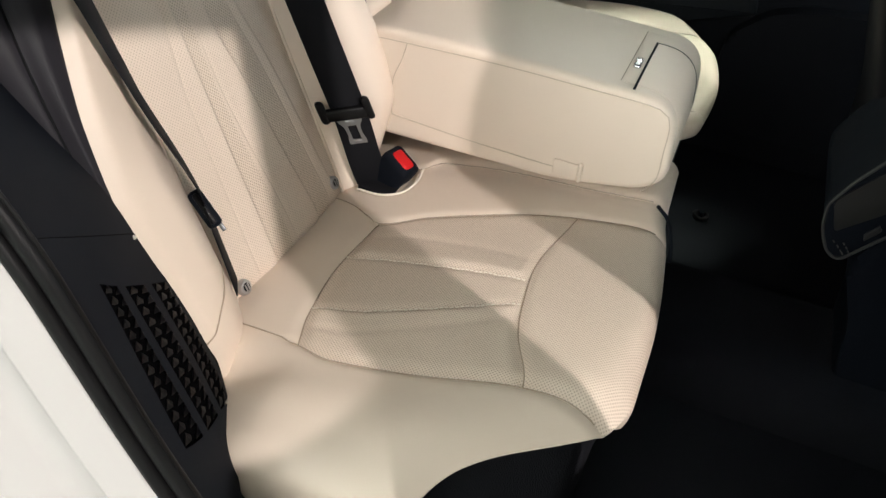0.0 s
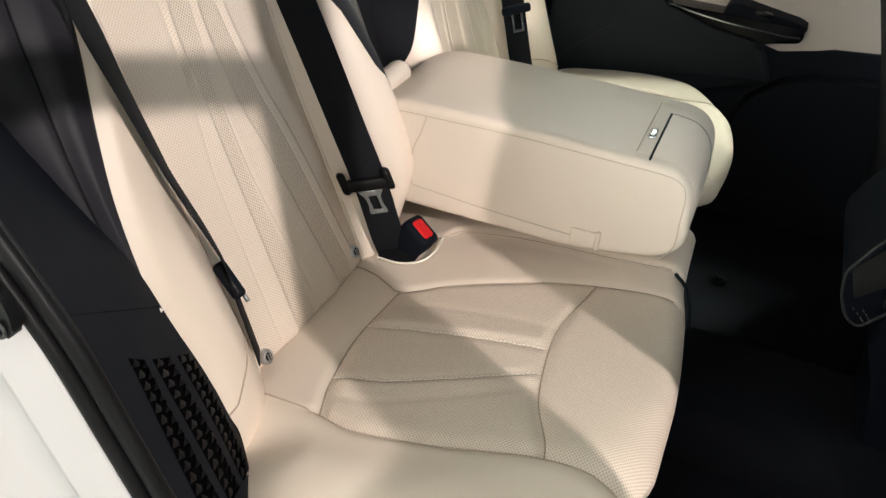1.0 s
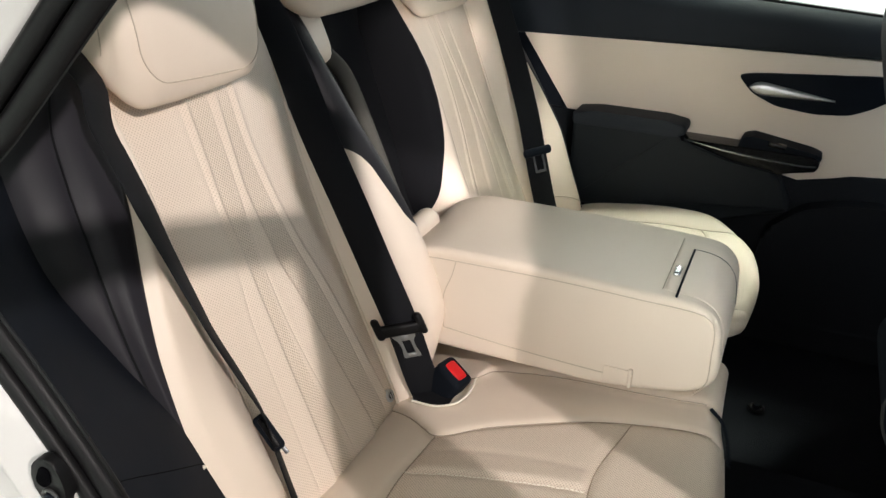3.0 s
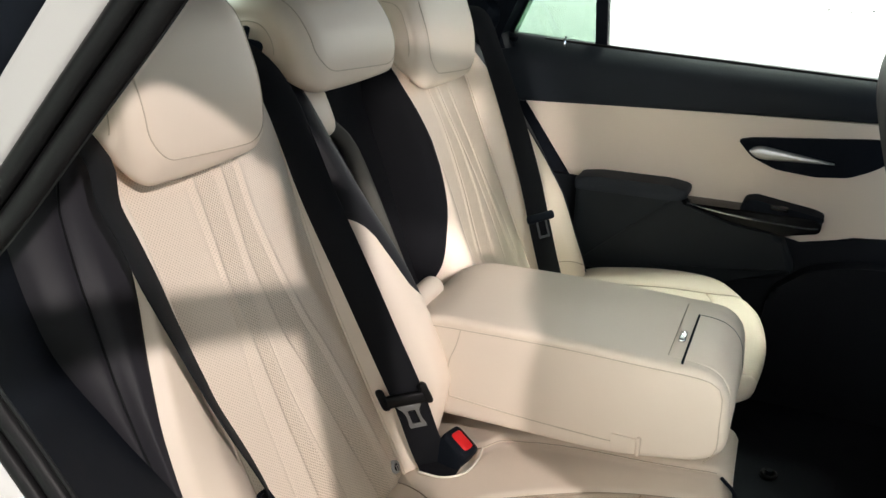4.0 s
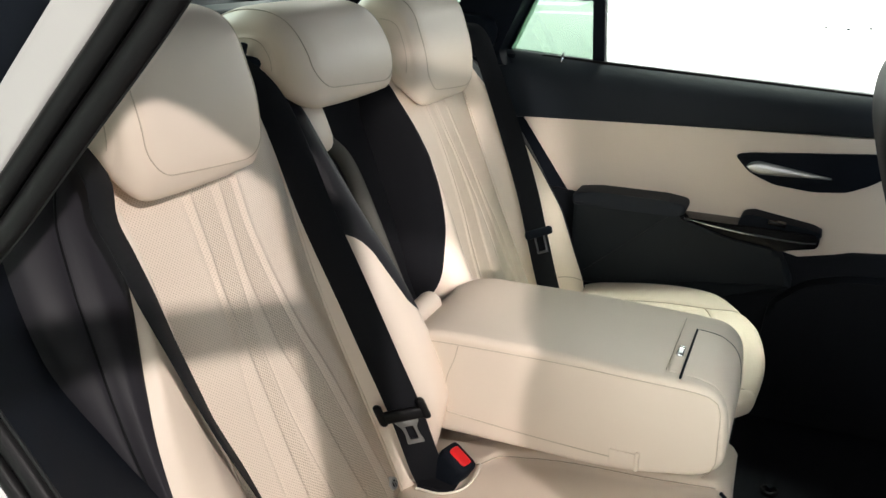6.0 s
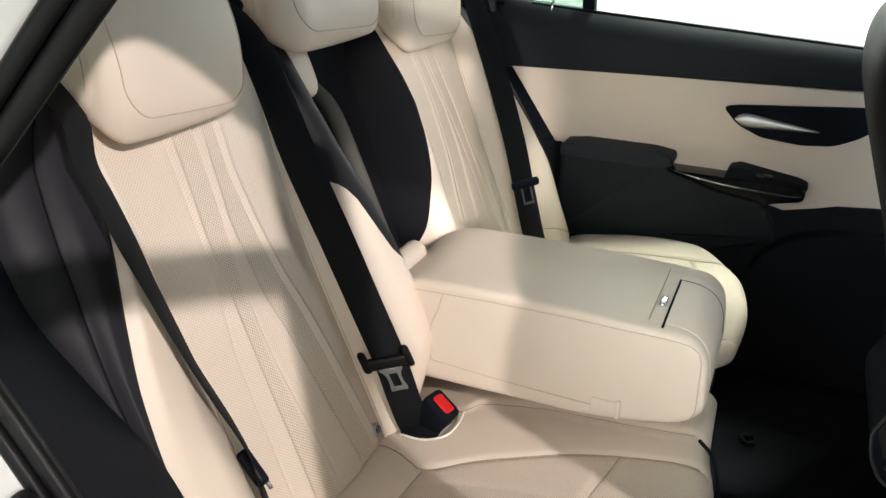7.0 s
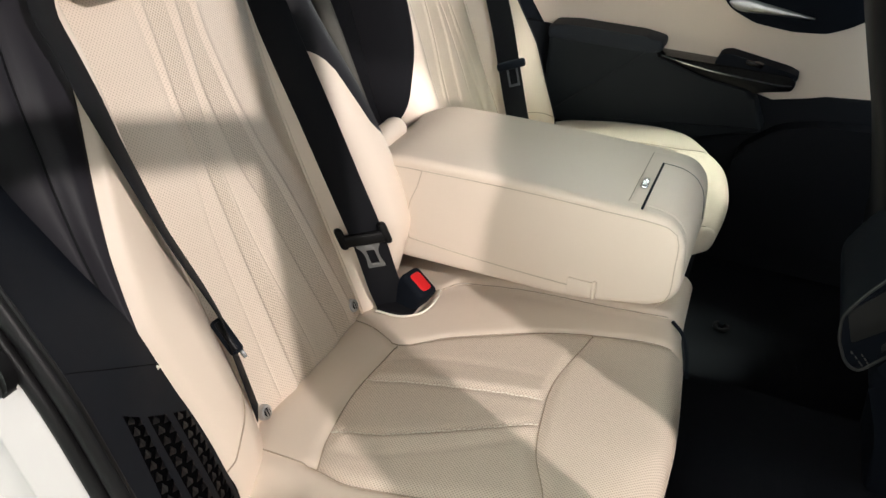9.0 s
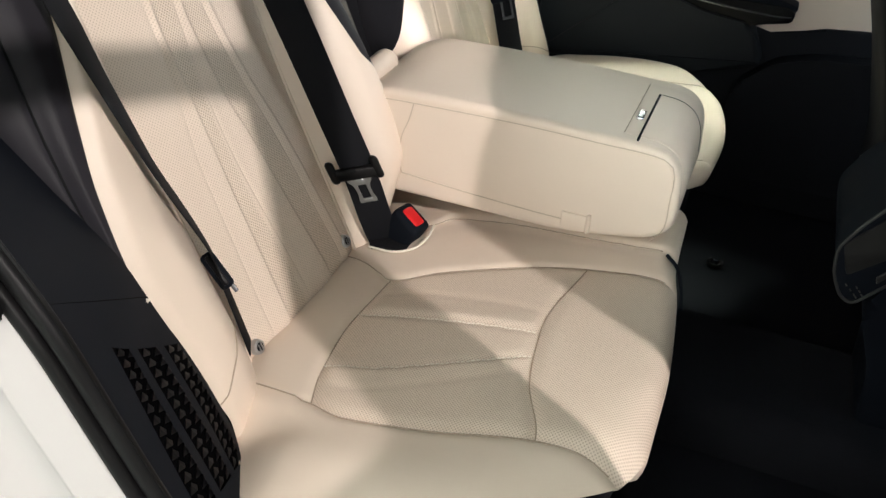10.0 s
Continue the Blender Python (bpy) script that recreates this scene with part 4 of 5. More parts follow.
for x in np.linspace(-0.30, 1.0, 40):
    top, low = float(np.interp(x, [-0.3, 0.035, 1.0], [1.115, 1.090, 1.036])), float(np.interp(x, [-0.3, 0.3, 0.6, 1.0], [0.953, 0.971, 0.979, 0.985]))
    section = [(0.775, low), (0.775, top), (0.744, top), (0.734, top - 0.003), (0.722, top - 0.011), (0.712, top - 0.022), (0.704, top - 0.036), (0.700, top - 0.052), (0.700, low + 0.012), (0.704, low + 0.003), (0.712, low)]
    rows.append([(x, y, z) for y, z in section])
sheet("upper_trim", np.array(rows), soft_trim, far_door, closed=True)
pod = part("pod", slab_bm(rounded([(0.02, 0.60), (0.02, 0.812), (0.07, 0.819), (0.22, 0.819), (0.262, 0.812), (0.262, 0.790), (0.25, 0.785), (0.36, 0.752), (0.46, 0.740), (0.50, 0.66), (0.30, 0.60)], 0.014, 4), 0.642, 0.72, 0.012, 3), pod_trim, far_door, "black armrest pod")
part("pod_top", slab_bm(rounded([(0.018, 0.785), (0.018, 0.814), (0.07, 0.821), (0.22, 0.821), (0.266, 0.814), (0.266, 0.792), (0.24, 0.788)], 0.010, 4), 0.638, 0.718, 0.008, 3), soft_trim, pod, "soft grey-black pad")
part("pull_cup", slab_bm(rounded([(0.245, 0.785), (0.52, 0.783), (0.537, 0.776), (0.534, 0.752), (0.46, 0.737), (0.36, 0.748)], 0.010, 4), 0.652, 0.715, 0.006, 3), gloss, far_door, "gloss black pull cup")
part("pull_trim", tube_bm(curve([(0.245, 0.650, 0.786), (0.37, 0.650, 0.770), (0.50, 0.650, 0.762), (0.53, 0.652, 0.764)], 30), 0.0022, 6), chrome, far_door, "thin bright trim line")
switch = part("switch_panel", slab_bm(rounded([(0.37, 0.775), (0.38, 0.803), (0.40, 0.809), (0.52, 0.790), (0.54, 0.782), (0.53, 0.765)], 0.006, 4), 0.655, 0.712, 0.004, 3), plastic, far_door)
part("window_switch", box_bm((0.035, 0.02, 0.008), (0.45, 0.655, 0.797), 0.002, 2, Matrix.Rotation(0.12, 3, "Y")), gloss, switch)
part("bezel", slab_bm(rounded([(0.346, 0.922), (0.376, 0.929), (0.62, 0.950), (0.66, 0.92), (0.61, 0.885), (0.57, 0.866), (0.507, 0.860), (0.43, 0.867), (0.38, 0.888)], 0.012, 4), 0.696, 0.72, 0.003), plastic, far_door, "black handle bezel")
bm = bmesh.new()
rings = []
for q in np.linspace(0, 1, 24):
    c = np.array([0.374 + 0.165 * q, 0.690, 0.903 - 0.010 * q])
    h = 0.001 + 0.0155 * np.sin(np.pi * min(1, q * 5) / 2) ** 0.6 * (1 - q) ** 0.9
    rings.append([bm.verts.new(c + np.array([0, 0.006 * np.cos(a), h * np.sin(a)])) for a in np.linspace(0, 2 * np.pi, 14, endpoint=False)])
for r0, r1 in zip(rings, rings[1:]):
    for i in range(14):
        bm.faces.new((r0[i], r0[(i + 1) % 14], r1[(i + 1) % 14], r1[i]))
part("inner_handle", bm, satin, far_door, "satin chrome inner handle")
part("pocket", slab_bm(rounded([(0.44, 0.40), (0.455, 0.607), (0.524, 0.668), (0.60, 0.69), (1.0, 0.72), (1.0, 0.40)], 0.02, 5), 0.655, 0.72, 0.012, 3), door_lower, far_door, "black door pocket")
part("window_seal", box_bm((1.2, 0.02, 0.012), (0.5, 0.745, 1.060), 0.003, 2, Matrix.Rotation(0.058, 3, "Y")), rubber, far_door)
part("divider_bar", slab_bm([(0.020, 1.07), (0.046, 1.07), (0.0215, 1.50), (-0.0045, 1.50)], 0.738, 0.765, 0.003), plastic, far_door, "black window divider bar")
pane = part("window_pane", slab_bm([(0.046, 1.07), (1.05, 1.02), (1.05, 1.50), (0.0215, 1.50)], 0.752, 0.756, 0), clear_glass, far_door)
pane.visible_shadow = False
pane = part("quarter_pane", slab_bm([(-0.19, 1.09), (0.022, 1.075), (-0.004, 1.50), (0.02, 1.50)], 0.752, 0.756, 0), green_glass, far_door, "green tinted quarter pane")
pane.visible_shadow = False
part("coat_hook", tube_bm(curve([(-0.048, 0.735, 1.105), (-0.048, 0.728, 1.098), (-0.048, 0.725, 1.086), (-0.040, 0.725, 1.082)], 16), 0.003, 8), chrome, far_door, "small metal hook")

far_trim = thing("far_side_trim", (-0.3, 0.74, 0.5), "black plastic trim and pillar beyond the rear seat", "trim", kind="structure")
part("lower_panel", slab_bm([(-0.7, 0.36), (0.06, 0.36), (-0.02, 0.80), (-0.11, 0.97), (-0.16, 1.10), (-0.7, 1.06)], 0.718, 0.76, 0.006), plastic, far_trim)
part("pillar", slab_bm([(-0.36, 1.05), (-0.16, 1.08), (-0.188, 1.108), (0.017, 1.50), (-0.123, 1.50), (-0.30, 1.16)], 0.66, 0.75, 0.01), plastic, far_trim)
part("belt_anchor", slab_bm(rounded([(-0.28, 1.10), (-0.20, 1.10), (-0.17, 1.16), (-0.20, 1.19), (-0.28, 1.19)], 0.02), 0.60, 0.66, 0.012, 3), plastic, far_trim)

shelf = thing("parcel_shelf", (-0.6, 0, 1.0), "black parcel shelf behind the rear seats", "shelf", kind="structure")
part("board", slab_bm([(-0.30, 1.03), (-0.33, 1.095), (-0.60, 1.165), (-0.93, 1.218), (-0.96, 1.18), (-0.60, 1.10)], -0.66, 0.66, 0.006), plastic, shelf)
part("raised_pad", slab_bm(rounded([(-0.585, 1.155), (-0.598, 1.208), (-0.66, 1.214), (-0.73, 1.19)], 0.008, 4), -0.50, 0.56, 0.003, 2), shelf_trim, shelf, "raised dark speaker cover")
rear_glass = thing("rear_window", (-0.8, 0, 1.3), "green tinted rear window", "window", kind="structure")
pane = part("pane", slab_bm([(-0.56, 1.50), (-0.555, 1.504), (-0.945, 1.224), (-0.95, 1.220)], -0.62, 0.62, 0), dim_glass, rear_glass)
pane.visible_shadow = False
part("lower_seal", tube_bm(curve([(-0.935, -0.60, 1.222), (-0.945, 0.0, 1.226), (-0.935, 0.60, 1.222)], 20), 0.003, 8), chrome, rear_glass, "thin bright lower edge")
for sy in (-1, 1):
    part("frame_side", slab_bm([(-0.96, 1.10), (-0.96, 1.20), (-0.90, 1.219), (-0.772, 1.262), (-0.60, 1.33), (-0.40, 1.50), (-0.28, 1.50), (-0.355, 1.24), (-0.385, 1.10)], sy * 0.62, sy * 0.70, 0.006), plastic, rear_glass)
pane = part("quarter_pane", slab_bm([(-0.40, 1.08), (-0.18, 1.08), (0.02, 1.50), (-0.31, 1.50)], 0.744, 0.748, 0), green_glass, far_trim, "green tinted glass")
pane.visible_shadow = False

SEAT_PROFILE = [(0.578, 1.16), (0.572, 1.08), (0.60, 0.98), (0.665, 0.80), (0.715, 0.62), (0.73, 0.45), (0.95, 0.45), (0.90, 0.62), (0.80, 0.85), (0.73, 1.08), (0.69, 1.20), (0.63, 1.22)]


def front_seat(y, dx, dz=0.0):
    seat = thing("front_seat", (0.8 + dx, y, 0.32), "black leather front seat seen from behind", "car seat", "front seats")
    sheet("backrest", profile_pillow([(a + dx, b + dz * (b > 0.9)) for a, b in SEAT_PROFILE], y - 0.24, y + 0.24, 6), seat_leather, seat, None, False, closed=True)
    part("cushion", pillow_bm((0.5, 0.5, 0.16), (1.08 + dx, y, 0.52), (5, 5, 4)), seat_leather, seat)
    part("base", box_bm((0.45, 0.42, 0.14), (1.08 + dx, y, 0.39), 0.02), plastic, seat)


front_seat(0.36, 0.0)
front_seat(-0.36, 0.12, 0.07)

console = thing("centre_console", (0.9, 0.02, 0.33), "black centre console with a glossy control panel", "console")
part("body", slab_bm(rounded([(0.705, 0.60), (0.745, 0.50), (0.76, 0.33), (1.5, 0.33), (1.5, 0.80), (0.80, 0.76), (0.73, 0.66)], 0.02, 4), -0.06, 0.13, 0.02, 3), plastic, console)
outline = rounded([(0.654, 0.655), (0.648, 0.692), (0.667, 0.733), (0.698, 0.782), (0.86, 0.94), (0.88, 0.80), (0.729, 0.668), (0.688, 0.614), (0.670, 0.624)], 0.012, 5)
part("control_panel", slab_bm(outline, -0.075, 0.145, 0.006, 3), plastic, console, "black control panel")
part("panel_rim", tube_bm(np.array([[a, -0.0755, b] for a, b in outline + outline[:1]]), 0.0022, 8), panel_edge, console, "thin dark grey rim")
part("display", slab_bm(rounded([(0.669, 0.657), (0.654, 0.698), (0.660, 0.710), (0.695, 0.757), (0.84, 0.90), (0.86, 0.84), (0.716, 0.702)], 0.006, 4), -0.0785, -0.07, 0.001), screen, console, "dark grey display")
part("button", slab_bm(rounded([(0.704, 0.664), (0.717, 0.683), (0.722, 0.676), (0.707, 0.655)], 0.002, 3), -0.0785, -0.072, 0.001), screen, console)
for a, b in ((0.674, 0.642), (0.681, 0.636), (0.687, 0.630), (0.690, 0.627), (0.687, 0.642), (0.692, 0.637), (0.696, 0.632)):
    part("button_mark", box_bm((0.0045, 0.002, 0.0018), (a, -0.0755, b), 0.0006, 1, Matrix.Rotation(0.8, 3, "Y")), edge_mark_grey, console)

roof = thing("car_roof", (0.2, 0, 1.51), "car roof with dark headliner", "roof", kind="structure")
part("panel", box_bm((2.1, 1.30, 0.05), (0.45, 0, 1.535), 0.02), liner, roof)
for sy in (-1, 1):
    part("rail", tube_bm(curve([(-0.62, sy * 0.60, 1.49), (-0.2, sy * 0.64, 1.515), (0.4, sy * 0.66, 1.52), (1.5, sy * 0.60, 1.49)], 40), 0.035, 10), liner, roof)
pillar = thing("centre_pillar", (0.72, -0.72, 0.4), "black trimmed centre pillar beside the front seat", "pillar", kind="structure")
part("post", slab_bm([(0.72, 0.36), (0.84, 0.36), (0.79, 0.70), (0.70, 0.95), (0.675, 1.15), (0.665, 1.48), (0.58, 1.48), (0.59, 1.15), (0.62, 0.95), (0.69, 0.70)], -0.77, -0.72, 0.012), plastic, pillar)

shell = thing("car_shell", (0.4, 0, 0), "white car body with wheels under the cabin", "car body", kind="structure")
part("underbody", slab_bm(rounded([(-1.9, 0.22), (3.0, 0.22), (3.05, 0.275), (-1.9, 0.275)], 0.02), -0.74, 0.74, 0.01), plastic, shell)
part("tail", slab_bm(rounded([(-1.95, 0.28), (-2.0, 0.80), (-1.85, 1.02), (-1.0, 1.12), (-0.98, 0.9), (-0.55, 0.60), (-0.55, 0.28)], 0.05, 4), -0.70, 0.78, 0.05, 3), paint, shell)
part("nose", slab_bm(rounded([(1.95, 0.28), (1.90, 0.88), (2.9, 0.78), (3.1, 0.60), (3.08, 0.28)], 0.05, 4), -0.78, 0.78, 0.05, 3), paint, shell)
part("far_sill", box_bm((2.5, 0.06, 0.16), (0.7, 0.83, 0.33), 0.02), paint, shell)
for wx in (-0.95, 2.35):
    for sy in (-1, 1):
        wheel = part("wheel", cyl_bm((wx, sy * 0.60, 0.33), (wx, sy * 0.80, 0.33), 0.33, None, 36, 0.03), rubber, shell)
        part("rim", cyl_bm((wx, sy * 0.79, 0.33), (wx, sy * 0.808, 0.33), 0.24, None, 36, 0.01), satin, wheel)

# ---- the near body side ----
APERTURE = curve([(0.62, -0.74, 1.497), (0.45, -0.76, 1.495), (0.335, -0.775, 1.487), (0.27, -0.78, 1.452), (0.215, -0.78, 1.393), (0.145, -0.78, 1.315), (0.07, -0.78, 1.241), (0.008, -0.78, 1.18), (-0.07, -0.78, 1.105), (-0.10, -0.78, 1.05), (-0.075, -0.78, 1.0), (-0.036, -0.78, 0.95), (0.0, -0.78, 0.90), (0.035, -0.78, 0.845), (0.069, -0.78, 0.772), (0.10, -0.78, 0.705), (0.136, -0.78, 0.637), (0.22, -0.78, 0.50), (0.36, -0.78, 0.42), (0.8, -0.78, 0.40)], 200)


def offset_path(d, dy):
    g = np.gradient(APERTURE, axis=0)
    n = np.stack([g[:, 2], 0 * g[:, 0], -g[:, 0]], 1)
    n /= np.linalg.norm(n, axis=1)[:, None]
    return APERTURE + d * n + np.array([0, dy, 0])


body = thing("car_body_side", (-0.2, -0.8, 0.4), "white pearl car body around the open rear door", "car body")
rows = [offset_path(d, e) for d, e in ((-0.004, 0.02), (0.0, 0.0), (0.004, -0.006), (0.036, -0.012), (0.040, -0.017), (0.044, -0.018), (0.050, -0.012), (0.070, -0.030), (0.10, -0.06), (0.16, -0.085), (0.40, -0.11))]
high = APERTURE[:, 2] > 1.14
sheet("jamb", np.stack(rows), paint, body)
part("weatherstrip", tube_bm(offset_path(-0.006, 0.0), 0.007, 10), rubber, body)
part("inner_lip", tube_bm(offset_path(-0.020, 0.008), 0.0085, 10), rubber, body)
top = [offset_path(d, e)[high] for d, e in ((0.026, -0.010), (0.028, -0.016), (0.034, -0.020), (0.060, -0.045), (0.078, -0.082), (0.40, -0.10))]
sheet("pillar_garnish", np.stack(top), plastic, body, None, False, "black pillar garnish")
part("outer_strip", tube_bm(offset_path(0.050, -0.040)[high], 0.003, 8), chrome, body, "thin grey trim strip")
sheet("seal_base", np.stack([offset_path(d, 0.008) for d in (0.003, -0.01, -0.02, -0.030)]), rubber, body)


SEAL = offset_path(-0.026, 0.012)
SEAL = SEAL[(SEAL[:, 2] < 1.045) & (np.arange(len(SEAL)) > 80)][::-1]
SEAL_Z, SEAL_X = np.r_[0.36, SEAL[:, 2]], np.r_[0.9, SEAL[:, 0]]


def side_cover(z, t):
    """The plastic cover between the door seal and the seat: t runs from the seal to the seat."""
    z, t = np.broadcast_arrays(np.asarray(z, float), np.asarray(t, float))
    ax = np.interp(z, SEAL_Z, SEAL_X)
    bx = ease(z, [0.36, 0.45, 0.53, 0.57, 0.60, 0.65, 0.70, 0.75, 0.80, 0.88, 0.97, 1.05, 1.15], [0.80, 0.24, 0.13, 0.085, 0.062, 0.042, 0.021, -0.005, -0.026, -0.077, -0.13, -0.15, -0.17])
    by = ease(z, [0.36, 0.45, 0.53, 0.57, 0.60, 0.65, 0.70, 0.75, 0.80, 0.88, 0.97, 1.05, 1.15], [-0.69, -0.69, -0.668, -0.613, -0.597, -0.600, -0.606, -0.610, -0.617, -0.637, -0.655, -0.66, -0.66])
    bulge = 0.012 * np.sin(np.pi * t)
    return np.stack([ax + (bx - ax) * t + bulge * 0.7, -0.768 + (by + 0.768) * t - bulge * 0.7, z], -1)


# ---- the near doors: the rear one stands open, the front one is shut ----
DOOR_TURN = Matrix(((-0.2, 0.98, 0), (-0.98, -0.2, 0), (0, 0, 1)))


def door_slab(outline, y0, y1, bevel=0.004, seg=2):
    """A slab of the open door: along it from the hinges, upward, and through it toward its outside."""
    bm = slab_bm(outline, y0, y1, bevel, seg)
    bmesh.ops.transform(bm, matrix=Matrix.Translation((0.70, -0.80, 0)) @ DOOR_TURN.to_4x4(), verts=bm.verts)
    return bm


open_door = thing("rear_door", (0.62, -1.2, 0.4), "open white rear door with a black framed window", "car door")
part("outer_panel", door_slab(rounded([(0.0, 0.36), (0.62, 0.36), (0.80, 0.60), (1.0, 0.985), (0.0, 0.97)], 0.05, 5), 0.035, 0.11, 0.02, 3), paint, open_door)
part("inner_panel", door_slab(rounded([(0.03, 0.66), (0.82, 0.66), (0.97, 0.975), (0.03, 0.965)], 0.03, 5), -0.03, 0.034, 0.01, 3), leather, open_door, "cream leather door panel")
part("lower_trim", door_slab(rounded([(0.02, 0.38), (0.60, 0.38), (0.80, 0.655), (0.02, 0.655)], 0.03, 5), -0.04, 0.034, 0.012, 3), plastic, open_door)
part("belt_moulding", door_slab([(0.0, 0.968), (1.0, 0.986), (1.0, 1.004), (0.0, 0.994)], 0.0, 0.07, 0.004), rubber, open_door)
part("front_frame", door_slab([(-0.01, 0.99), (0.066, 0.99), (0.058, 1.375), (-0.01, 1.36)], -0.012, 0.014, 0.003), plastic, open_door)
part("top_frame", door_slab([(-0.01, 1.355), (0.09, 1.382), (0.15, 1.402), (0.29, 1.440), (0.45, 1.455), (0.60, 1.42), (0.85, 1.22), (0.975, 1.0), (1.02, 1.0), (0.90, 1.25), (0.62, 1.465), (0.45, 1.505), (0.31, 1.485), (0.14, 1.442), (-0.01, 1.402)], -0.012, 0.016, 0.003), plastic, open_door)
pane = part("window_pane", door_slab([(0.06, 0.99), (0.975, 1.0), (0.85, 1.22), (0.60, 1.42), (0.45, 1.455), (0.29, 1.440), (0.06, 1.375)], -0.002, 0.002, 0), clear_glass, open_door)
pane.visible_shadow = False
front_door = thing("front_door", (1.3, -0.8, 0.4), "shut white front door with black inner trim", "car door")
part("outer_panel", slab_bm(rounded([(0.70, 0.36), (1.88, 0.36), (1.88, 0.84), (0.70, 0.87)], 0.03, 4), -0.84, -0.79, 0.015, 3), paint, front_door)
part("inner_panel", slab_bm(rounded([(0.83, 0.38), (1.86, 0.38), (1.86, 0.835), (0.83, 0.865)], 0.03, 4), -0.789, -0.72, 0.01, 3), plastic, front_door)

side_trim = thing("side_trim", (0.0, -0.7, 0.5), "black plastic side trim with a vent grille beside the rear seat", "trim", kind="structure")
LOW_EDGES = (0, 0.16, 0.39, 0.47, 0.67, 0.74, 0.92, 1)
TOP_EDGES = (0, 0.35, 0.50, 0.58, 0.77, 0.84, 0.985, 1)


def grille_place(u, f):
    """A place on the cover: u counts the grille's bars and columns outward, f runs 0 to 1 below it, 1 to 2 along it, 2 to 3 above."""
    u, f = np.broadcast_arrays(np.asarray(u, float), np.asarray(f, float))
    g = np.clip(f - 1, 0, 1)
    t = np.interp(u, range(8), LOW_EDGES) * (1 - g) + np.interp(u, range(8), TOP_EDGES) * g
    low, top = 0.663 - 0.114 * (t - 0.16), 0.802 - 0.150 * (t - 0.35)
    z = np.where(f < 1, 0.36 + f * (low - 0.36), np.where(f < 2, low + (f - 1) * (top - low), top + (f - 2) * (1.15 - top)))
    return side_cover(z, t)


uu = np.r_[0, 0.5, 1, 1.5, 2, 2.5, 3, 3.5, 4, 4.5, 5, 5.5, 6, 6.5, 7]
ff = np.r_[np.linspace(0, 1, 24, endpoint=False), np.linspace(1, 2, 16, endpoint=False), np.linspace(2, 3, 36)]
FF, UU = np.meshgrid(ff, uu, indexing="ij")
mid_u = (UU[:-1, :-1] + UU[1:, 1:]) / 2
mid_f = (FF[:-1, :-1] + FF[1:, 1:]) / 2
hole = (mid_u.astype(int) % 2 == 1) & (mid_f > 1) & (mid_f < 2)
PLACES = grille_place(UU, FF)
sheet("cover", PLACES, plastic, side_trim, ~hole)
INWARD = np.array([-0.62, 0.70, -0.35])
# Backing coloured almost black to deepen the shade behind the openings.
sheet("grille_back", PLACES[22:42] + 0.018 * INWARD, recess_shade, side_trim)
for c in (1, 3, 5):
    for k in range(14):
        f0, f1 = 1 + (k + 0.04) / 14, 1 + (k + 0.42) / 14
        for u0, u1, u2 in ((c, c + 0.16, c + 0.36), (c + 0.60, c + 0.80, c + 1.0)):
            base = grille_place(np.array([u0, u1, u2]), np.array([f0, f1, f0]))
            base[0] += 0.004 * INWARD
            base[1] += 0.012 * INWARD
            base[2] += 0.008 * INWARD
            bm = bmesh.new()
            near, far = [bm.verts.new(p) for p in base], [bm.verts.new(p + 0.014 * INWARD) for p in base]
            bm.faces.new(near)
            for m in range(3):
                bm.faces.new((near[m], near[(m + 1) % 3], far[(m + 1) % 3], far[m]))
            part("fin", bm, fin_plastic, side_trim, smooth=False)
seam_t = np.linspace(0.05, 1.0, 30)
line = side_cover(0.876 - 0.075 * seam_t - 0.044 * seam_t ** 2, seam_t)
part("joint", tube_bm(line, 0.0004), recess_shade, side_trim)

end = side_cover(0.757, 0.985)
part("clip", box_bm((0.006, 0.004, 0.003), end + np.array([0.001, -0.003, 0.001]), 0.0008, 2), pale_thread, side_trim, "tiny pale clip")

striker = thing("door_striker", (-0.02, -0.79, 0.87), "black door striker bolted to the white door frame", "door striker")
plate = [(-0.009, 0.889), (0.006, 0.910), (0.020, 0.910), (0.029, 0.892), (0.028, 0.873), (0.017, 0.864), (0.004, 0.867)]
part("plate", slab_bm(rounded(plate, 0.012, 6), -0.8005, -0.790, 0.0025, 3), rubber, striker)
# No hollow is cut; a near-black slab stands in for its shade.
part("recess", slab_bm(rounded([(0.000, 0.886), (0.008, 0.903), (0.017, 0.903), (0.017, 0.889), (0.008, 0.882)], 0.006, 5), -0.8015, -0.795, 0.0003), recess_shade, striker)
part("bolt_ring", tube_bm(np.array([[0.015 + 0.0075 * math.cos(a), -0.8025, 0.876 + 0.0075 * math.sin(a)] for a in np.linspace(0, 2 * math.pi, 24)]), 0.0015, 8), panel_edge, striker)
part("bolt", cyl_bm((0.015, -0.805, 0.876), (0.015, -0.796, 0.876), 0.005, None, 20, 0.001), plastic, striker)

hook = thing("floor_mat_hook", (0.514, 0.405, 0.325), "small dark metal floor mat hook on the carpet", "hook")
part("ring", tube_bm(np.array([[0.514 + 0.013 * math.cos(a), 0.405 + 0.013 * math.sin(a), 0.326] for a in np.linspace(0, 2 * math.pi, 24)]), 0.004, 8), rubber, hook)
part("post", cyl_bm((0.514, 0.405, 0.32), (0.514, 0.405, 0.334), 0.006, 0.005), plastic, hook)

# ---- the showroom ----
tagged(part("showroom_floor", box_bm((50, 46, 0.1), (0, 9, -0.05), 0), floor_mat), "pale polished showroom floor", "floor", kind="structure")
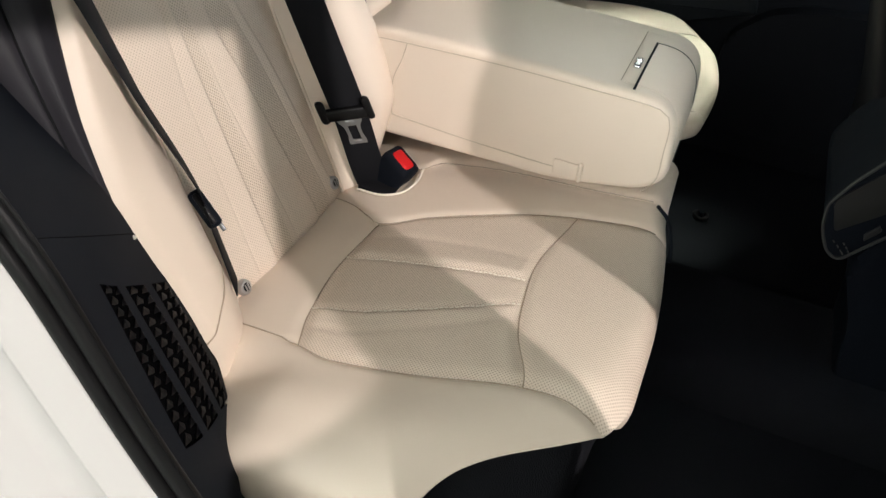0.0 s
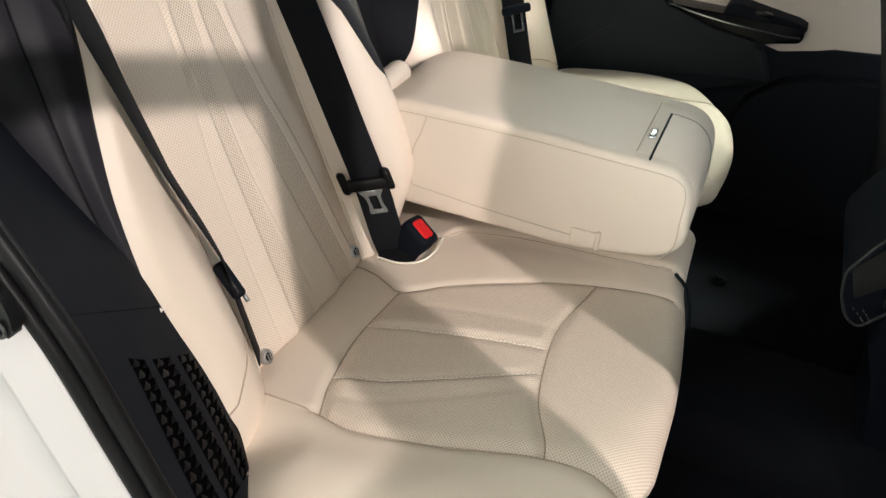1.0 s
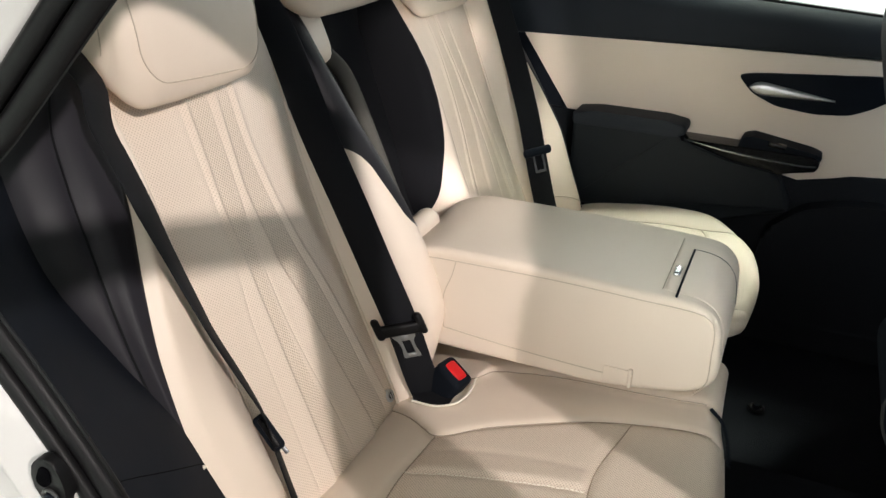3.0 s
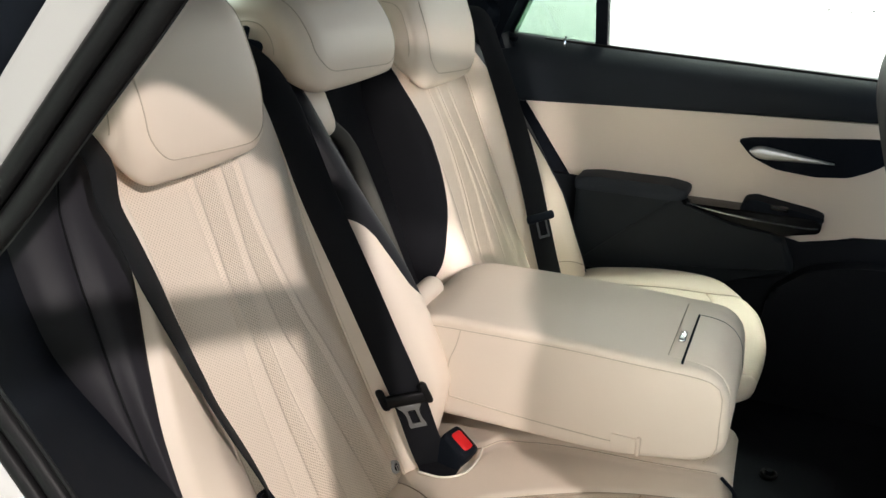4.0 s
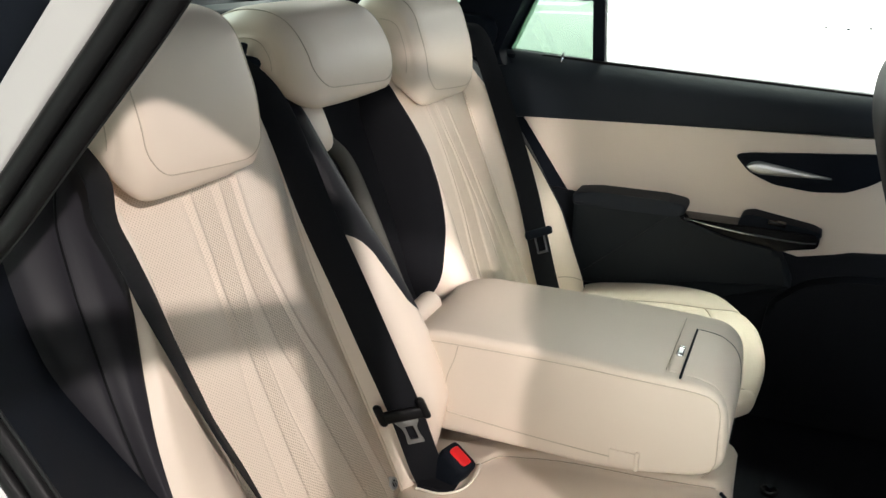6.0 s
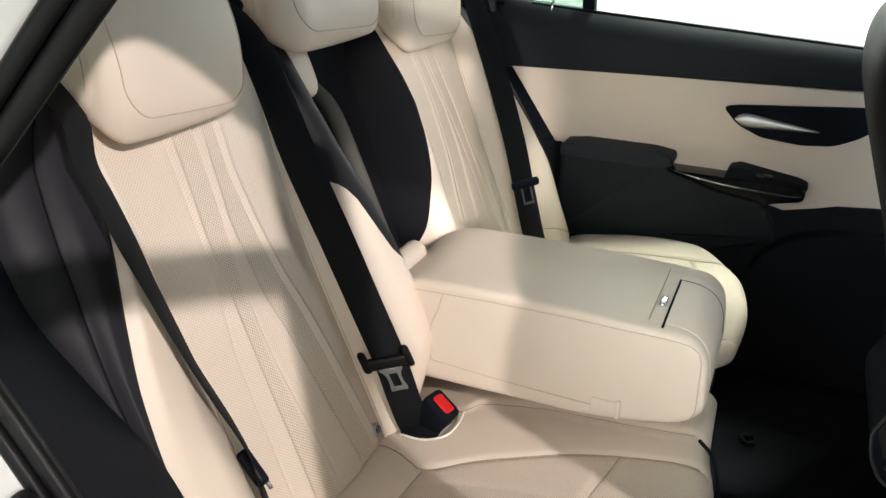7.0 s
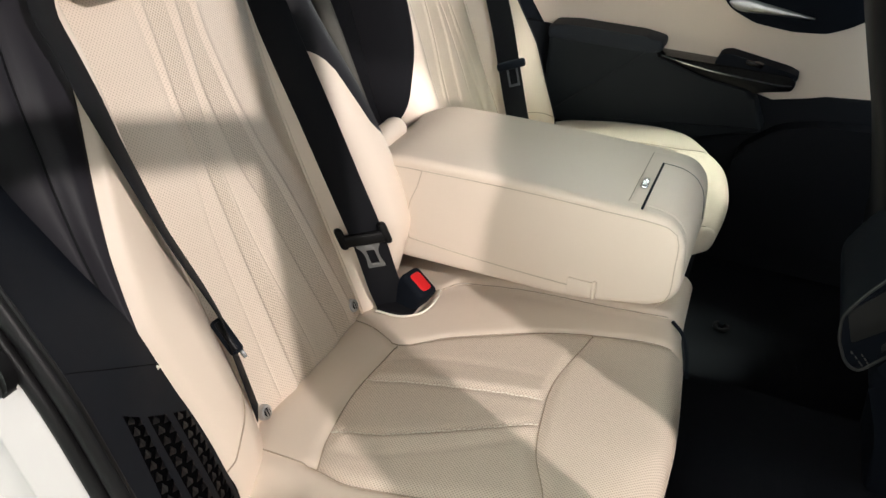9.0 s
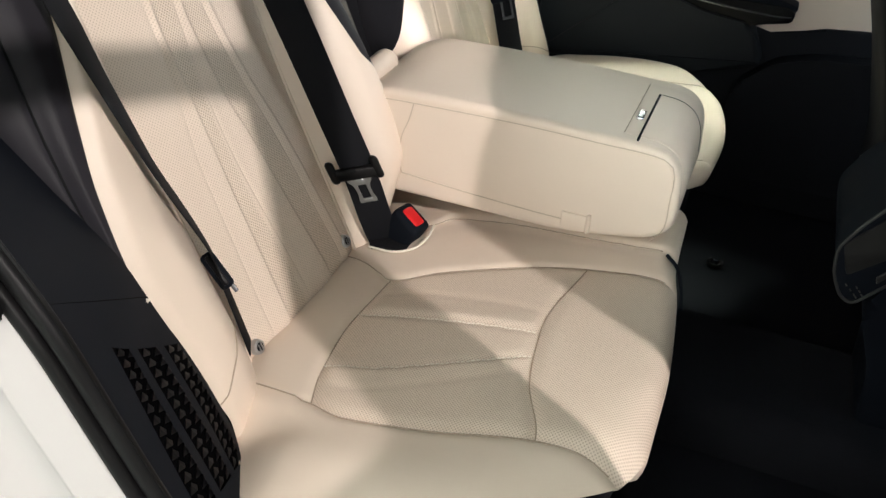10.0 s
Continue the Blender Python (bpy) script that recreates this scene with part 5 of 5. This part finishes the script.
for nm, size, at in (("wall_north", (50, 0.2, 6), (0, 32, 3)), ("wall_south", (50, 0.2, 6), (0, -10, 3)), ("wall_west", (0.2, 42, 6), (-22, 11, 3)), ("wall_east", (0.2, 42, 6), (22, 11, 3))):
    tagged(part(nm, box_bm(size, at, 0), wall_mat), "plain white showroom wall", "wall", kind="structure")
tagged(part("ceiling", box_bm((50, 46, 0.1), (0, 9, 6.05), 0), wall_mat), "plain white showroom ceiling", "ceiling", kind="structure")


def parked_car(at, turn, body_mat, label):
    """A plain saloon, far off: body, glasshouse, wheels."""
    car = thing("parked_car", (0, 0, 0), label, "car", "parked cars")
    side = rounded([(-2.3, 0.25), (-2.35, 0.75), (-2.2, 0.95), (-1.3, 1.02), (1.0, 0.98), (2.1, 0.82), (2.35, 0.6), (2.3, 0.25)], 0.15, 5)
    part("body", slab_bm(side, -0.9, 0.9, 0.1, 4), body_mat, car)
    cab = rounded([(-1.75, 0.98), (-0.9, 1.40), (0.1, 1.46), (0.5, 1.40), (1.25, 0.96)], 0.12, 5)
    part("glasshouse", slab_bm(cab, -0.74, 0.74, 0.1, 4), gloss, car, "dark glass")
    part("roof", slab_bm(rounded([(-0.95, 1.42), (-0.5, 1.485), (0.1, 1.49), (0.5, 1.43)], 0.02), -0.66, 0.66, 0.02), body_mat, car)
    for wx in (-1.4, 1.4):
        for sy in (-1, 1):
            wheel = part("wheel", cyl_bm((wx, sy * 0.70, 0.34), (wx, sy * 0.92, 0.34), 0.34, None, 40, 0.03), rubber, car)
            part("rim", cyl_bm((wx, sy * 0.90, 0.34), (wx, sy * 0.927, 0.34), 0.255, None, 40, 0.01), plastic, wheel)
            for k in range(10):
                a = 2 * math.pi * k / 10
                part("spoke", box_bm((0.035, 0.02, 0.22), (wx + 0.125 * math.sin(a), sy * 0.93, 0.34 + 0.125 * math.cos(a)), 0.006, 1, Matrix.Rotation(a, 3, "Y")), chrome, wheel)
    car.matrix_world = pose(*at, 0, 0, turn)
    return car


parked_car((-7.35, 29.0, 0), 4, paint, "white parked car across the showroom")
board = thing("floor_board", (0.1, 16.4, 0), "flat beige board lying on the showroom floor", "board")
part("board", box_bm((1.05, 0.28, 0.025), (0.13, 16.35, 0.0125), 0.004, 1, Matrix.Rotation(-0.9, 3, "Z")), leather, board)
for x0, x1, y0, y1 in ((-9.5, -5.0, 19.2, 20.5), (-5.2, -3.4, 16.6, 17.3), (-11.0, -6.2, 25.6, 28.2)):
    stripe = part("floor_stripe", box_bm((x1 - x0, y1 - y0, 0.004), ((x0 + x1) / 2, (y0 + y1) / 2, 0.004), 0), wall_mat)
    tagged(stripe, "white painted stripe on the showroom floor", "floor marking", "floor stripes")
low_box = thing("floor_box", (-5.2, 21.6, 0), "low dark box standing on the showroom floor", "box")
part("case", box_bm((0.46, 0.34, 0.13), (-5.25, 21.6, 0.065), 0.02, 2), plastic, low_box)
part("lid", box_bm((0.48, 0.36, 0.03), (-5.25, 21.6, 0.142), 0.008, 2), soft_trim, low_box)
for x, y in ((0.53, 16.0), (0.90, 15.75), (1.27, 16.05)):
    cap = part("floor_marker", cyl_bm((x, y, 0.0), (x, y, 0.025), 0.035, 0.028, 20, 0.004), plastic)
    tagged(cap, "small black cap on the showroom floor", "floor marker", "floor markers")
